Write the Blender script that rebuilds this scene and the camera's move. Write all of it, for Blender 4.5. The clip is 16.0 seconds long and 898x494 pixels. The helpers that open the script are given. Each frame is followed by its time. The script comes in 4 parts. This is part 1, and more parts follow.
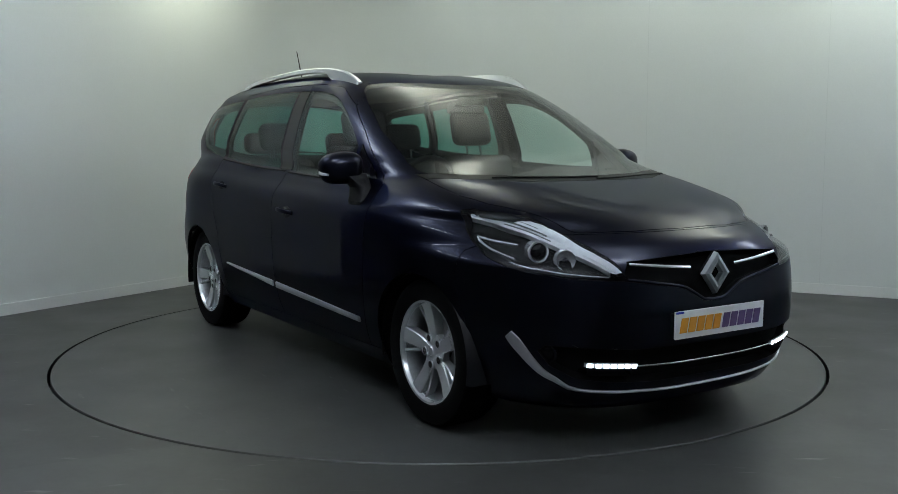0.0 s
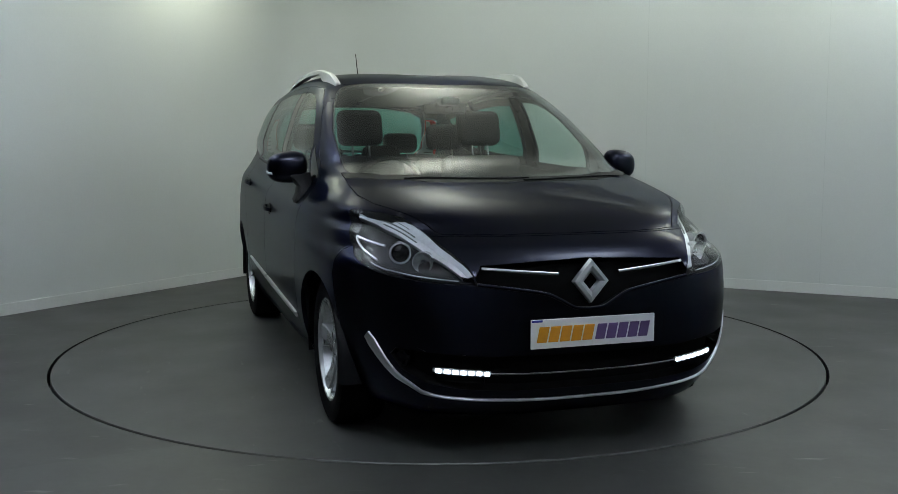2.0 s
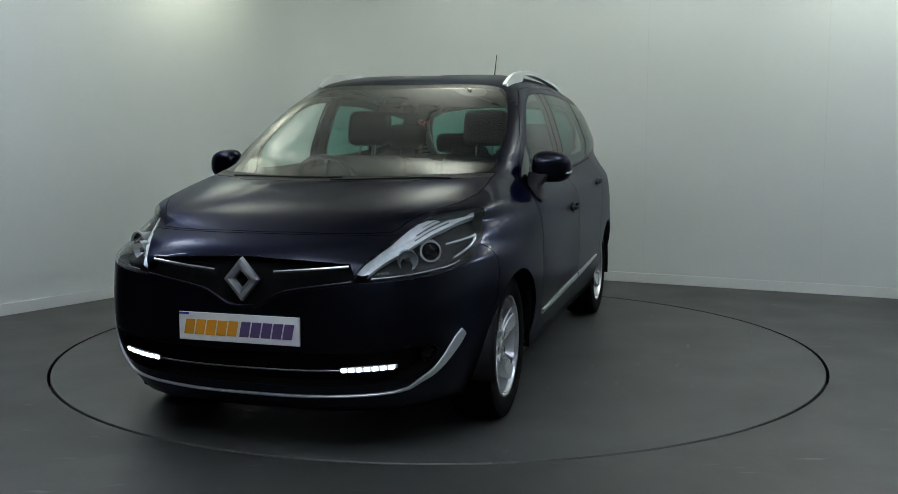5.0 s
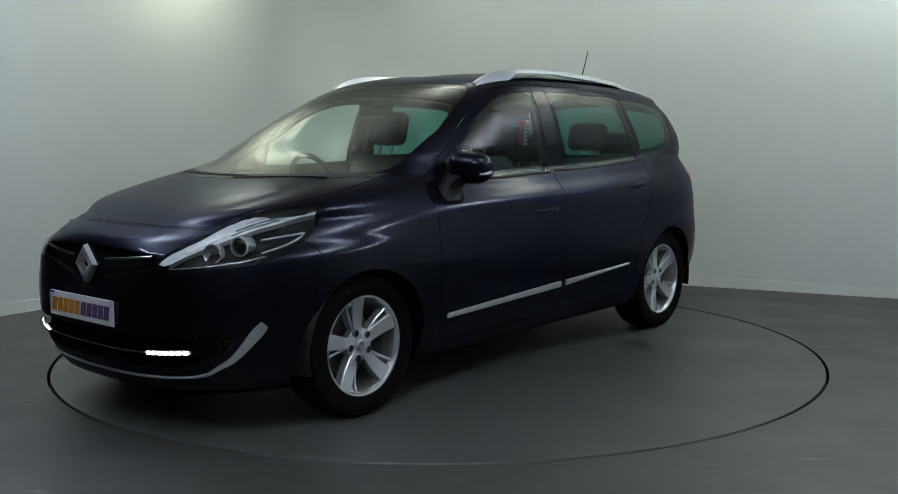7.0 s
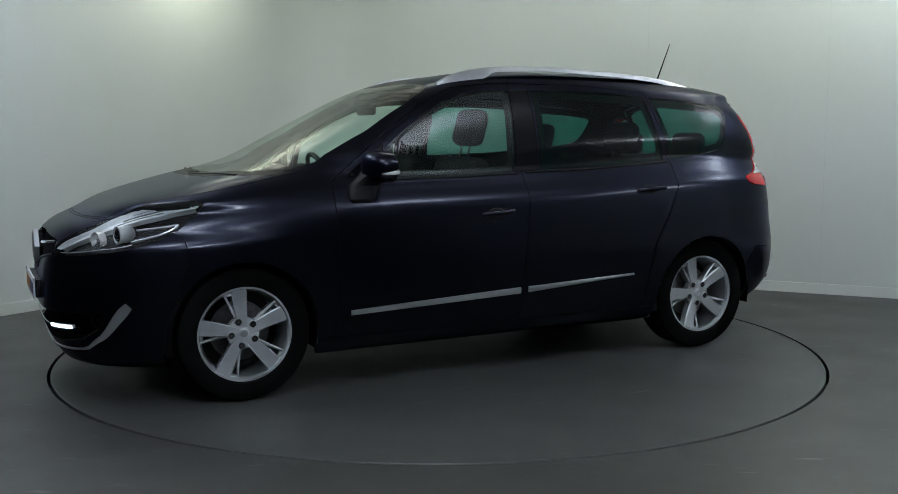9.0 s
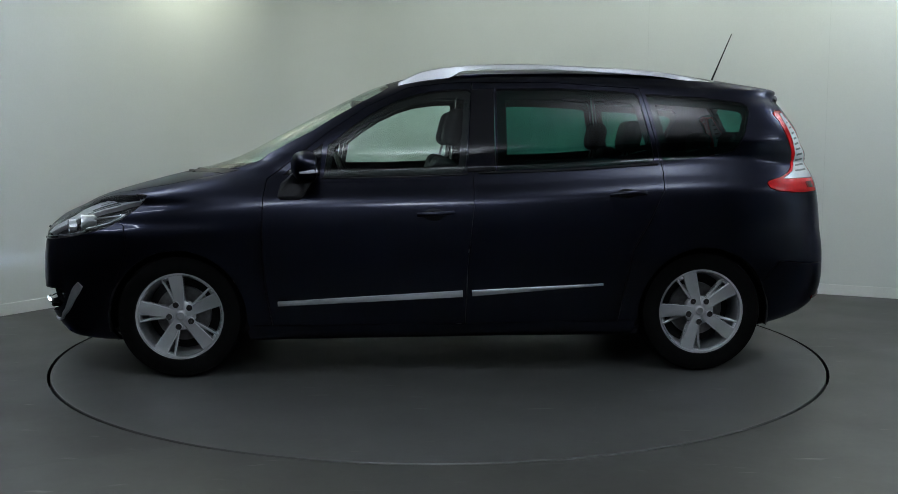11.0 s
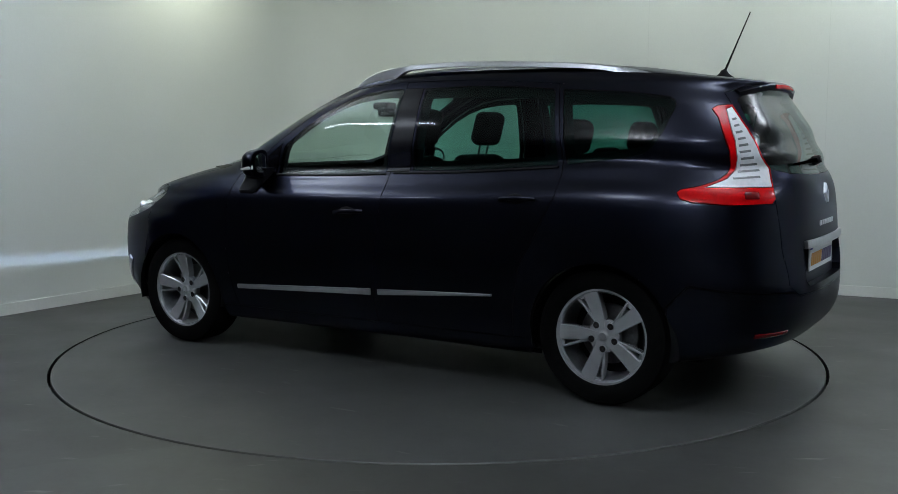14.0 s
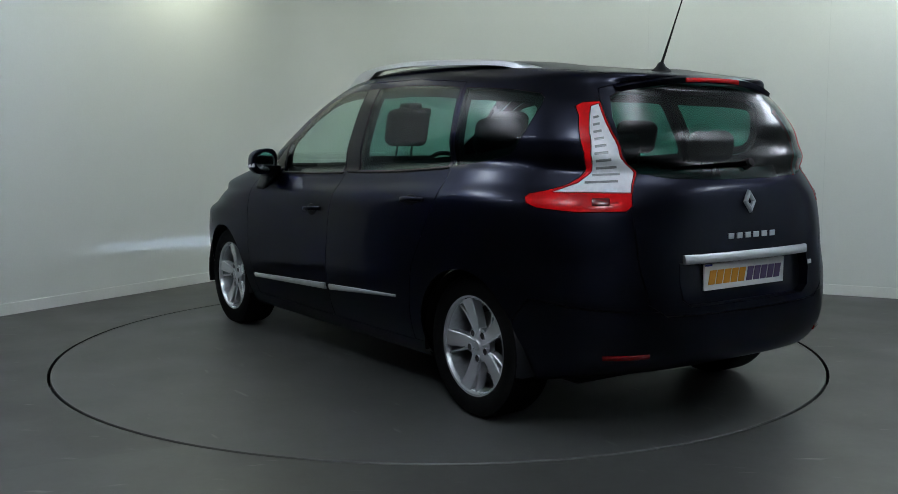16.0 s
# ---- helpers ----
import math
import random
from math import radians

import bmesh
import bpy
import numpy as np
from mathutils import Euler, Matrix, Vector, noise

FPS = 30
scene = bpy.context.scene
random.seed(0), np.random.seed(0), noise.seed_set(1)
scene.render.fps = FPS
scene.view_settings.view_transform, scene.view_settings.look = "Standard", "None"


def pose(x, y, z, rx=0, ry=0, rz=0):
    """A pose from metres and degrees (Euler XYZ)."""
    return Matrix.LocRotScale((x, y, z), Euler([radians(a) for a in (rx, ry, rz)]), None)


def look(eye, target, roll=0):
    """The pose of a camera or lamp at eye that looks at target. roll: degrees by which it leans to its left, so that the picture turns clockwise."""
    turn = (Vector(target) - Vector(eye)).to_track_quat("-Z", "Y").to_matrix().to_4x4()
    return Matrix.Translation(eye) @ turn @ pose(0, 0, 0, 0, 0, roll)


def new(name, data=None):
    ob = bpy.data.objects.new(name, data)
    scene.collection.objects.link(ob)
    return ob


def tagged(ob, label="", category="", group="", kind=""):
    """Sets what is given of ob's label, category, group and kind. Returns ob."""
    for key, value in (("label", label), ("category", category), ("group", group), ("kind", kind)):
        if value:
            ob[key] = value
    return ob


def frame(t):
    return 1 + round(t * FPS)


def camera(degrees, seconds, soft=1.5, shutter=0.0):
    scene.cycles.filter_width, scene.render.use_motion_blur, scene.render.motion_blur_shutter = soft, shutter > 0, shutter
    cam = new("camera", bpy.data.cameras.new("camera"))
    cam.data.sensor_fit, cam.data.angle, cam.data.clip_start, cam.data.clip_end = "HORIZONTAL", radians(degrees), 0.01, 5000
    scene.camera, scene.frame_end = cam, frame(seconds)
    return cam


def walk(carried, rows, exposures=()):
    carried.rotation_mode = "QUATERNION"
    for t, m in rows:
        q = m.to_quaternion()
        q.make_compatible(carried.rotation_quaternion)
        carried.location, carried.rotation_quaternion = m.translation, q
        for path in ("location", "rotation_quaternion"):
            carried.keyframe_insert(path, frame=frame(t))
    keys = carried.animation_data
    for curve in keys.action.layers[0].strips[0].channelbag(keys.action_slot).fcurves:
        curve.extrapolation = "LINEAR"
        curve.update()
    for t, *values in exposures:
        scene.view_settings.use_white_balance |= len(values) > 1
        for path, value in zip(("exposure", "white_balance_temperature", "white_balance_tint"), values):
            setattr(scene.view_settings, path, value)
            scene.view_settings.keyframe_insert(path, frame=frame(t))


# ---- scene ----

# camera: it stands still on a tripod while the turntable turns
EYE = (0.0, -5.892, 1.257)
cam = camera(49.2, 16.0, soft=0.8)
STAND = look(EYE, (EYE[0] + 0.00966, EYE[1] + 0.99376, EYE[2] - 0.11105))
walk(cam, [(0.0, STAND), (16.0, STAND)])

# ---- light ----
world = bpy.data.worlds.new("world")
scene.world = world
world.use_nodes = True
world.node_tree.nodes["Background"].inputs["Color"].default_value = (0.6, 0.7, 0.8, 1)
world.node_tree.nodes["Background"].inputs["Strength"].default_value = 0.02
scene.view_settings.exposure = 0.0

LEFT_DIR = Vector((math.cos(radians(56.9)), math.sin(radians(56.9))))
RIGHT_DIR = Vector((math.cos(radians(-25.8)), math.sin(radians(-25.8))))
CORNER = Vector((-1.162, 3.974))
LEFT_IN, RIGHT_IN = Vector((LEFT_DIR.y, -LEFT_DIR.x)), Vector((RIGHT_DIR.y, -RIGHT_DIR.x))
GREENISH, BLUISH = (0.93, 1.0, 0.88), (0.80, 0.905, 1.06)


def lamp(name, m, size, watts, colour):
    data = bpy.data.lights.new(name, "AREA")
    data.shape, data.size, data.size_y, data.energy, data.color = "RECTANGLE", size[0], size[1], watts, colour
    ob = new(name, data)
    ob.matrix_world = m
    return ob


# some are placed from reflections in the car, the rest added as fill
UP = Matrix.Rotation(math.pi, 4, "X")
UPLIGHTS = (  # place, watts, colour: small unseen lamps, each throwing a pool of light on the ceiling
    ((0.1, 1.4), 22, GREENISH), ((-1.9, 1.3), 13, GREENISH), ((3.0, 1.2), 26, GREENISH), ((4.5, 0.3), 66, BLUISH), ((5.8, -2.2), 66, BLUISH),
    ((-2.8, -0.2), 56, BLUISH), ((1.9, -2.2), 46, BLUISH), ((-1.3, -3.4), 62, BLUISH), ((0.2, -5.6), 130, BLUISH),
)
for (lx, ly), watts, colour in UPLIGHTS:
    lamp("unseen_uplight", Matrix.Translation((lx, ly, 2.72)) @ UP, (0.34, 0.34), watts, colour)
AIM = Vector((-LEFT_IN.x * 0.85, -LEFT_IN.y * 0.85, -0.53))
lamp("wall_spot", Matrix.Translation((-1.80, 2.25, 3.05)) @ AIM.to_track_quat("-Z", "Y").to_matrix().to_4x4(), (0.4, 0.25), 10, (0.95, 1.0, 0.80))
WASH = Vector((-RIGHT_IN.x * 0.80, -RIGHT_IN.y * 0.80, -0.60)).to_track_quat("-Z", "Y").to_matrix().to_4x4()
for along, watts in ((1.6, 3.0), (3.4, 5.5), (5.3, 6.0)):  # unseen fill lamps, added to brighten the long wall from above
    at = CORNER + RIGHT_DIR * along + RIGHT_IN * 0.9
    lamp("added_wall_fill", Matrix.Translation((at.x, at.y, 3.08)) @ WASH, (0.9, 0.2), watts, (0.90, 1.0, 0.95))
lamp("tube_lamp", Matrix.Translation((-3.30, -1.20, 3.05)) @ Matrix.Rotation(radians(43), 4, "Z"), (0.06, 1.2), 9, BLUISH)


# ---- materials ----
def material(name, colour, rough=0.5, metal=0.0, vary=0.12, scale=6.0, grain=60.0, bump=0.0, coat=0.0, coat_rough=0.04, spec=0.5):
    m = bpy.data.materials.new(name)
    m.use_nodes = True
    n, l = m.node_tree.nodes, m.node_tree.links
    b = n["Principled BSDF"]
    b.inputs["Roughness"].default_value, b.inputs["Metallic"].default_value = rough, metal
    b.inputs["Coat Weight"].default_value, b.inputs["Coat Roughness"].default_value = coat, coat_rough
    b.inputs["Specular IOR Level"].default_value = spec
    co = n.new("ShaderNodeTexCoord")
    big, fine = n.new("ShaderNodeTexNoise"), n.new("ShaderNodeTexNoise")
    big.inputs["Scale"].default_value, fine.inputs["Scale"].default_value = scale, grain
    big.inputs["Detail"].default_value = 5.0
    for t in (big, fine):
        l.new(co.outputs["Object"], t.inputs["Vector"])
    add = n.new("ShaderNodeMath")
    add.operation = "ADD"
    l.new(big.outputs["Fac"], add.inputs[0])
    l.new(fine.outputs["Fac"], add.inputs[1])
    ramp = n.new("ShaderNodeMapRange")
    ramp.inputs["From Min"].default_value, ramp.inputs["From Max"].default_value = 0.6, 1.4
    ramp.inputs["To Min"].default_value, ramp.inputs["To Max"].default_value = 1 - vary, 1 + vary
    l.new(add.outputs[0], ramp.inputs["Value"])
    mul = n.new("ShaderNodeVectorMath")
    mul.operation = "SCALE"
    mul.inputs[0].default_value = colour
    l.new(ramp.outputs["Result"], mul.inputs["Scale"])
    l.new(mul.outputs["Vector"], b.inputs["Base Color"])
    if bump:
        bp = n.new("ShaderNodeBump")
        bp.inputs["Strength"].default_value, bp.inputs["Distance"].default_value = bump, 0.002
        l.new(fine.outputs["Fac"], bp.inputs["Height"])
        l.new(bp.outputs["Normal"], b.inputs["Normal"])
    return m


def glow(name, colour, strength, base=(0.8, 0.8, 0.8)):
    m = material(name, base, 0.3, vary=0.02)
    b = m.node_tree.nodes["Principled BSDF"]
    b.inputs["Emission Color"].default_value = (*colour, 1)
    b.inputs["Emission Strength"].default_value = strength
    return m


def glass(name, tint, rough=0.0, low=0.045):
    m = bpy.data.materials.new(name)
    m.use_nodes = True
    n, l = m.node_tree.nodes, m.node_tree.links
    n.remove(n["Principled BSDF"])
    clear, shine, mix, edge = n.new("ShaderNodeBsdfTransparent"), n.new("ShaderNodeBsdfGlossy"), n.new("ShaderNodeMixShader"), n.new("ShaderNodeLayerWeight")
    power, rng = n.new("ShaderNodeMath"), n.new("ShaderNodeMapRange")
    clear.inputs["Color"].default_value = (*tint, 1)
    shine.inputs["Roughness"].default_value = rough
    edge.inputs["Blend"].default_value = 0.5
    power.operation = "POWER"
    power.inputs[1].default_value = 5.0
    rng.inputs["To Min"].default_value, rng.inputs["To Max"].default_value = low, 1.0
    l.new(edge.outputs["Facing"], power.inputs[0])
    l.new(power.outputs[0], rng.inputs["Value"])
    l.new(rng.outputs["Result"], mix.inputs[0])
    l.new(clear.outputs[0], mix.inputs[1])
    l.new(shine.outputs[0], mix.inputs[2])
    l.new(mix.outputs[0], n["Material Output"].inputs["Surface"])
    return m


WALL = material("wall_paint", (0.66, 0.69, 0.67), 0.55, vary=0.03, scale=0.9, grain=90, bump=0.05)
FLOOR = material("floor_vinyl", (0.030, 0.030, 0.0275), 0.42, vary=0.16, scale=1.1, grain=25, bump=0.06)


def sheets(m, along, offset, width, amount):
    """Vinyl laid in long sheets that differ a little in tone."""
    n, l = m.node_tree.nodes, m.node_tree.links
    b = n["Principled BSDF"]
    old = b.inputs["Base Color"].links[0].from_socket
    co, dot, add, div, low, odd, rng, mul = (n.new("ShaderNode" + k) for k in ("TexCoord", "VectorMath", "Math", "Math", "Math", "Math", "MapRange", "VectorMath"))
    dot.operation, add.operation, div.operation, low.operation, mul.operation = "DOT_PRODUCT", "SUBTRACT", "DIVIDE", "FLOOR", "SCALE"
    dot.inputs[1].default_value = (-math.sin(radians(along)), math.cos(radians(along)), 0)
    add.inputs[1].default_value, div.inputs[1].default_value = offset, width
    odd.operation = "PINGPONG"
    odd.inputs[1].default_value = 1.0
    rng.inputs["To Min"].default_value, rng.inputs["To Max"].default_value = 1 - amount, 1 + amount
    l.new(co.outputs["Object"], dot.inputs[0])
    l.new(dot.outputs["Value"], add.inputs[0])
    l.new(add.outputs[0], div.inputs[0])
    l.new(div.outputs[0], low.inputs[0])
    l.new(low.outputs[0], odd.inputs[0])
    l.new(odd.outputs[0], rng.inputs["Value"])
    l.new(old, mul.inputs[0])
    l.new(rng.outputs["Result"], mul.inputs["Scale"])
    l.new(mul.outputs["Vector"], b.inputs["Base Color"])



def scuffs(m, amount):
    """Pale scuff marks, drawn out in one direction, and dull patches in the shine."""
    n, l = m.node_tree.nodes, m.node_tree.links
    b = n["Principled BSDF"]
    old = b.inputs["Base Color"].links[0].from_socket
    co, stretch, tex, rng, mix, cloud, dull = (n.new("ShaderNode" + k) for k in ("TexCoord", "Mapping", "TexNoise", "MapRange", "MixRGB", "TexNoise", "MapRange"))
    stretch.inputs["Scale"].default_value = (1.2, 5.0, 1.0)
    stretch.inputs["Rotation"].default_value = (0, 0, 0.5)
    tex.inputs["Scale"].default_value, tex.inputs["Detail"].default_value = 3.2, 7.0
    rng.inputs["From Min"].default_value, rng.inputs["From Max"].default_value = 0.66, 0.74
    rng.inputs["To Max"].default_value = amount
    mix.inputs["Color2"].default_value = (0.30, 0.30, 0.28, 1)
    cloud.inputs["Scale"].default_value, cloud.inputs["Detail"].default_value = 1.7, 4.0
    dull.inputs["To Min"].default_value, dull.inputs["To Max"].default_value = 0.32, 0.58
    l.new(co.outputs["Object"], stretch.inputs["Vector"])
    l.new(stretch.outputs[0], tex.inputs["Vector"])
    l.new(tex.outputs["Fac"], rng.inputs["Value"])
    l.new(rng.outputs["Result"], mix.inputs["Fac"])
    l.new(old, mix.inputs["Color1"])
    l.new(mix.outputs[0], b.inputs["Base Color"])
    l.new(co.outputs["Object"], cloud.inputs["Vector"])
    l.new(cloud.outputs["Fac"], dull.inputs["Value"])
    l.new(dull.outputs["Result"], b.inputs["Roughness"])


sheets(FLOOR, 26.0, -1.305, 2.28, 0.13)
scuffs(FLOOR, 0.30)
DISC = material("turntable_vinyl", (0.046, 0.047, 0.044), 0.40, vary=0.10, scale=1.4, grain=30, bump=0.05)
JOINT = material("joint_filler", (0.60, 0.63, 0.61), 0.6, vary=0.06)
scuffs(DISC, 0.22)
CEILING = material("ceiling_paint", (0.75, 0.75, 0.73), 0.8, vary=0.03)
# for the added wall behind the camera, dark to keep reflections deep
BACKDROP = material("unseen_dark_wall", (0.16, 0.16, 0.175), 0.9, vary=0.2, scale=2)
SKIRT = material("skirting_paint", (0.72, 0.74, 0.72), 0.35, vary=0.04)
VOID = material("black_void", (0.0005, 0.0005, 0.0005), 1.0, vary=0.1, spec=0.0)
DARK = material("dark_gap", (0.006, 0.006, 0.006), 0.8, vary=0.2)
PAINT = material("midnight_blue_paint", (0.0138, 0.0152, 0.0250), 0.31, 1.0, vary=0.06, scale=3, grain=900, coat=0.34, coat_rough=0.04, spec=0.08)
PAINT.node_tree.nodes["Principled BSDF"].inputs["Specular Tint"].default_value = (0.33, 0.35, 0.42, 1)
BLACK = material("black_plastic", (0.005, 0.005, 0.006), 0.5, spec=0.2, vary=0.15, scale=8, grain=300, bump=0.1)
GLOSS = material("gloss_black_trim", (0.005, 0.005, 0.007), 0.14, vary=0.1, spec=0.22)
RUBBER = material("tyre_rubber", (0.003, 0.003, 0.003), 0.8, spec=0.06, vary=0.25, scale=12, grain=200, bump=0.2)
ALLOY = material("silver_alloy", (0.62, 0.64, 0.65), 0.25, 0.68, vary=0.06, scale=9, grain=300)
SATIN = material("satin_aluminium", (0.66, 0.67, 0.69), 0.28, 0.80, vary=0.05, scale=9)
CHROME = material("chrome", (0.80, 0.81, 0.83), 0.10, 1.0, vary=0.03)
FABRIC = material("seat_cloth", (0.012, 0.012, 0.013), 0.9, vary=0.25, scale=14, grain=500, bump=0.3)


# ---- helpers for meshes ----
def mesh_of(name, bm, mat, smooth=True):
    me = bpy.data.meshes.new(name)
    bm.to_mesh(me)
    bm.free()
    me.materials.append(mat)
    if smooth:
        me.shade_smooth()
        me.set_sharp_from_angle(angle=radians(38))
    return me


def part(name, bm, mat, parent, label="", smooth=True):
    """One mesh object under a thing or under a part."""
    ob = new(name, mesh_of(name, bm, mat, smooth))
    ob.parent = parent
    if label:
        ob["label"] = label
    return ob


def thing(name, bm, mat, label, category, kind="", group="", smooth=False):
    return tagged(new(name, mesh_of(name, bm, mat, smooth)), label, category, group, kind)


def box(bm, x0, y0, z0, x1, y1, z1, bevel=0.0):
    made = bmesh.ops.create_cube(bm, size=1.0)["verts"]
    bmesh.ops.transform(bm, matrix=Matrix.Translation(((x0 + x1) / 2, (y0 + y1) / 2, (z0 + z1) / 2)) @ Matrix.Diagonal((x1 - x0, y1 - y0, z1 - z0, 1)), verts=made)
    if bevel:
        edges = list({e for v in made for e in v.link_edges})
        bmesh.ops.bevel(bm, geom=edges, offset=bevel, segments=2, affect="EDGES", profile=0.5)
    return bm


def lathe(profile, steps=48, axis="y"):
    """A turned body: profile of (radius, along)."""
    bm = bmesh.new()
    rings = []
    for r, a in profile:
        ring = []
        for i in range(steps):
            c, s = math.cos(2 * math.pi * i / steps), math.sin(2 * math.pi * i / steps)
            ring.append(bm.verts.new((r * c, a, r * s) if axis == "y" else (r * c, r * s, a)))
        rings.append(ring)
    for p, q in zip(rings, rings[1:]):
        for i in range(steps):
            bm.faces.new((p[i], p[(i + 1) % steps], q[(i + 1) % steps], q[i]))
    bmesh.ops.recalc_face_normals(bm, faces=bm.faces)
    return bm


# ---- the room ----
# two visible walls meet in a rounded corner; the studio is closed behind the camera
ROUND = 0.65


def wall_line():
    a, b = CORNER - LEFT_DIR * ROUND, CORNER + RIGHT_DIR * ROUND
    pts = [CORNER - LEFT_DIR * 4.1]
    for i in range(17):
        t = i / 16
        pts.append(a * (1 - t) ** 2 + CORNER * 2 * t * (1 - t) + b * t * t)
    pts.append(CORNER + RIGHT_DIR * 6.2)
    return pts


def strip(pts, z0, z1, inner, outer):
    """An upright strip along a line: inner and outer are offsets from it, away from the room."""
    bm = bmesh.new()
    cols = []
    for i, p in enumerate(pts):
        d = (pts[min(i + 1, len(pts) - 1)] - pts[max(i - 1, 0)]).normalized()
        n = Vector((-d.y, d.x))
        a, b = p + n * inner, p + n * outer
        cols.append([bm.verts.new((q.x, q.y, z)) for q, z in ((a, z0), (a, z1), (b, z1), (b, z0))])
    for p, q in zip(cols, cols[1:]):
        for i in range(4):
            bm.faces.new((p[i], p[(i + 1) % 4], q[(i + 1) % 4], q[i]))
    bm.faces.new(cols[0][::-1])
    bm.faces.new(cols[-1])
    bmesh.ops.recalc_face_normals(bm, faces=bm.faces)
    return bm


LINE = wall_line()
wall = thing("wall_north", strip(LINE, 0, 3.2, 0, 0.15), WALL, "pale grey-green painted studio wall with rounded corner", "wall", "structure", smooth=True)
thing("baseboard", strip(LINE, 0, 0.083, -0.014, -0.001), SKIRT, "off-white painted skirting board along the wall", "skirting board", "structure", smooth=True)
for along in (3.26, 4.70):  # cover strips between the wall boards
    a = CORNER + RIGHT_DIR * along
    part("joint_strip", strip([a, a + RIGHT_DIR * 0.002, a + RIGHT_DIR * 0.004], 0.085, 3.19, -0.0012, -0.0002), JOINT, wall, smooth=False)
END_L, END_R = LINE[0], LINE[-1]
# unseen walls added to close the room: pale for bright reflections, dark for deep
EAST = [END_R + Vector((0.02, 0.2)), Vector((7.5, 1.2)), Vector((7.5, -8.6))]
BACK = [Vector((7.5, -8.6)), Vector((-7.5, -8.6)), Vector((-7.5, 0.8)), END_L + Vector((-0.2, 0.1))]
thing("wall_east", strip(EAST, 0, 3.2, 0, 0.15), WALL, "unseen pale wall added to brighten reflections", "wall", "structure")
thing("wall_south", strip(BACK, 0, 3.2, 0, 0.15), BACKDROP, "unseen dark grey wall added behind the camera", "wall", "structure")
# out of view, added as a reflector for the uplights
thing("ceiling", box(bmesh.new(), -10, -9, 3.2, 10, 6, 3.3), CEILING, "unseen off-white ceiling that bounces the uplights", "ceiling", "structure")

R = 2.216


def ring(r0, r1, z, steps=160, far=None):
    bm = bmesh.new()
    a = [bm.verts.new((r0 * math.cos(2 * math.pi * i / steps), r0 * math.sin(2 * math.pi * i / steps), z)) for i in range(steps)]
    b = [bm.verts.new((r1 * math.cos(2 * math.pi * i / steps), r1 * math.sin(2 * math.pi * i / steps), z)) for i in range(steps)]
    for i in range(steps):
        bm.faces.new((a[i], b[i], b[(i + 1) % steps], a[(i + 1) % steps]))
    return bm


floor_bm = ring(R + 0.008, 14.0, 0.0)
thing("floor", floor_bm, FLOOR, "dark grey vinyl studio floor around the turntable", "floor", "structure")
thing("floor_pit", lathe([(0.001, -0.16), (R + 0.05, -0.16), (R + 0.05, -0.002)], 120, "z"), DARK, "dark gap below the turntable", "floor pit", "structure")
turntable = tagged(new("turntable"), "round dark grey turntable set flush in the floor", "turntable")
part("disc", lathe([(0.001, 0.0), (R - 0.024, 0.0), (R - 0.024, -0.04), (0.001, -0.04)], 160, "z"), DISC, turntable, smooth=False)
part("edge_trim", lathe([(R - 0.024, -0.03), (R - 0.024, 0.001), (R - 0.011, 0.001), (R - 0.008, -0.003), (R - 0.008, -0.04)], 160, "z"), DISC, turntable, smooth=False)


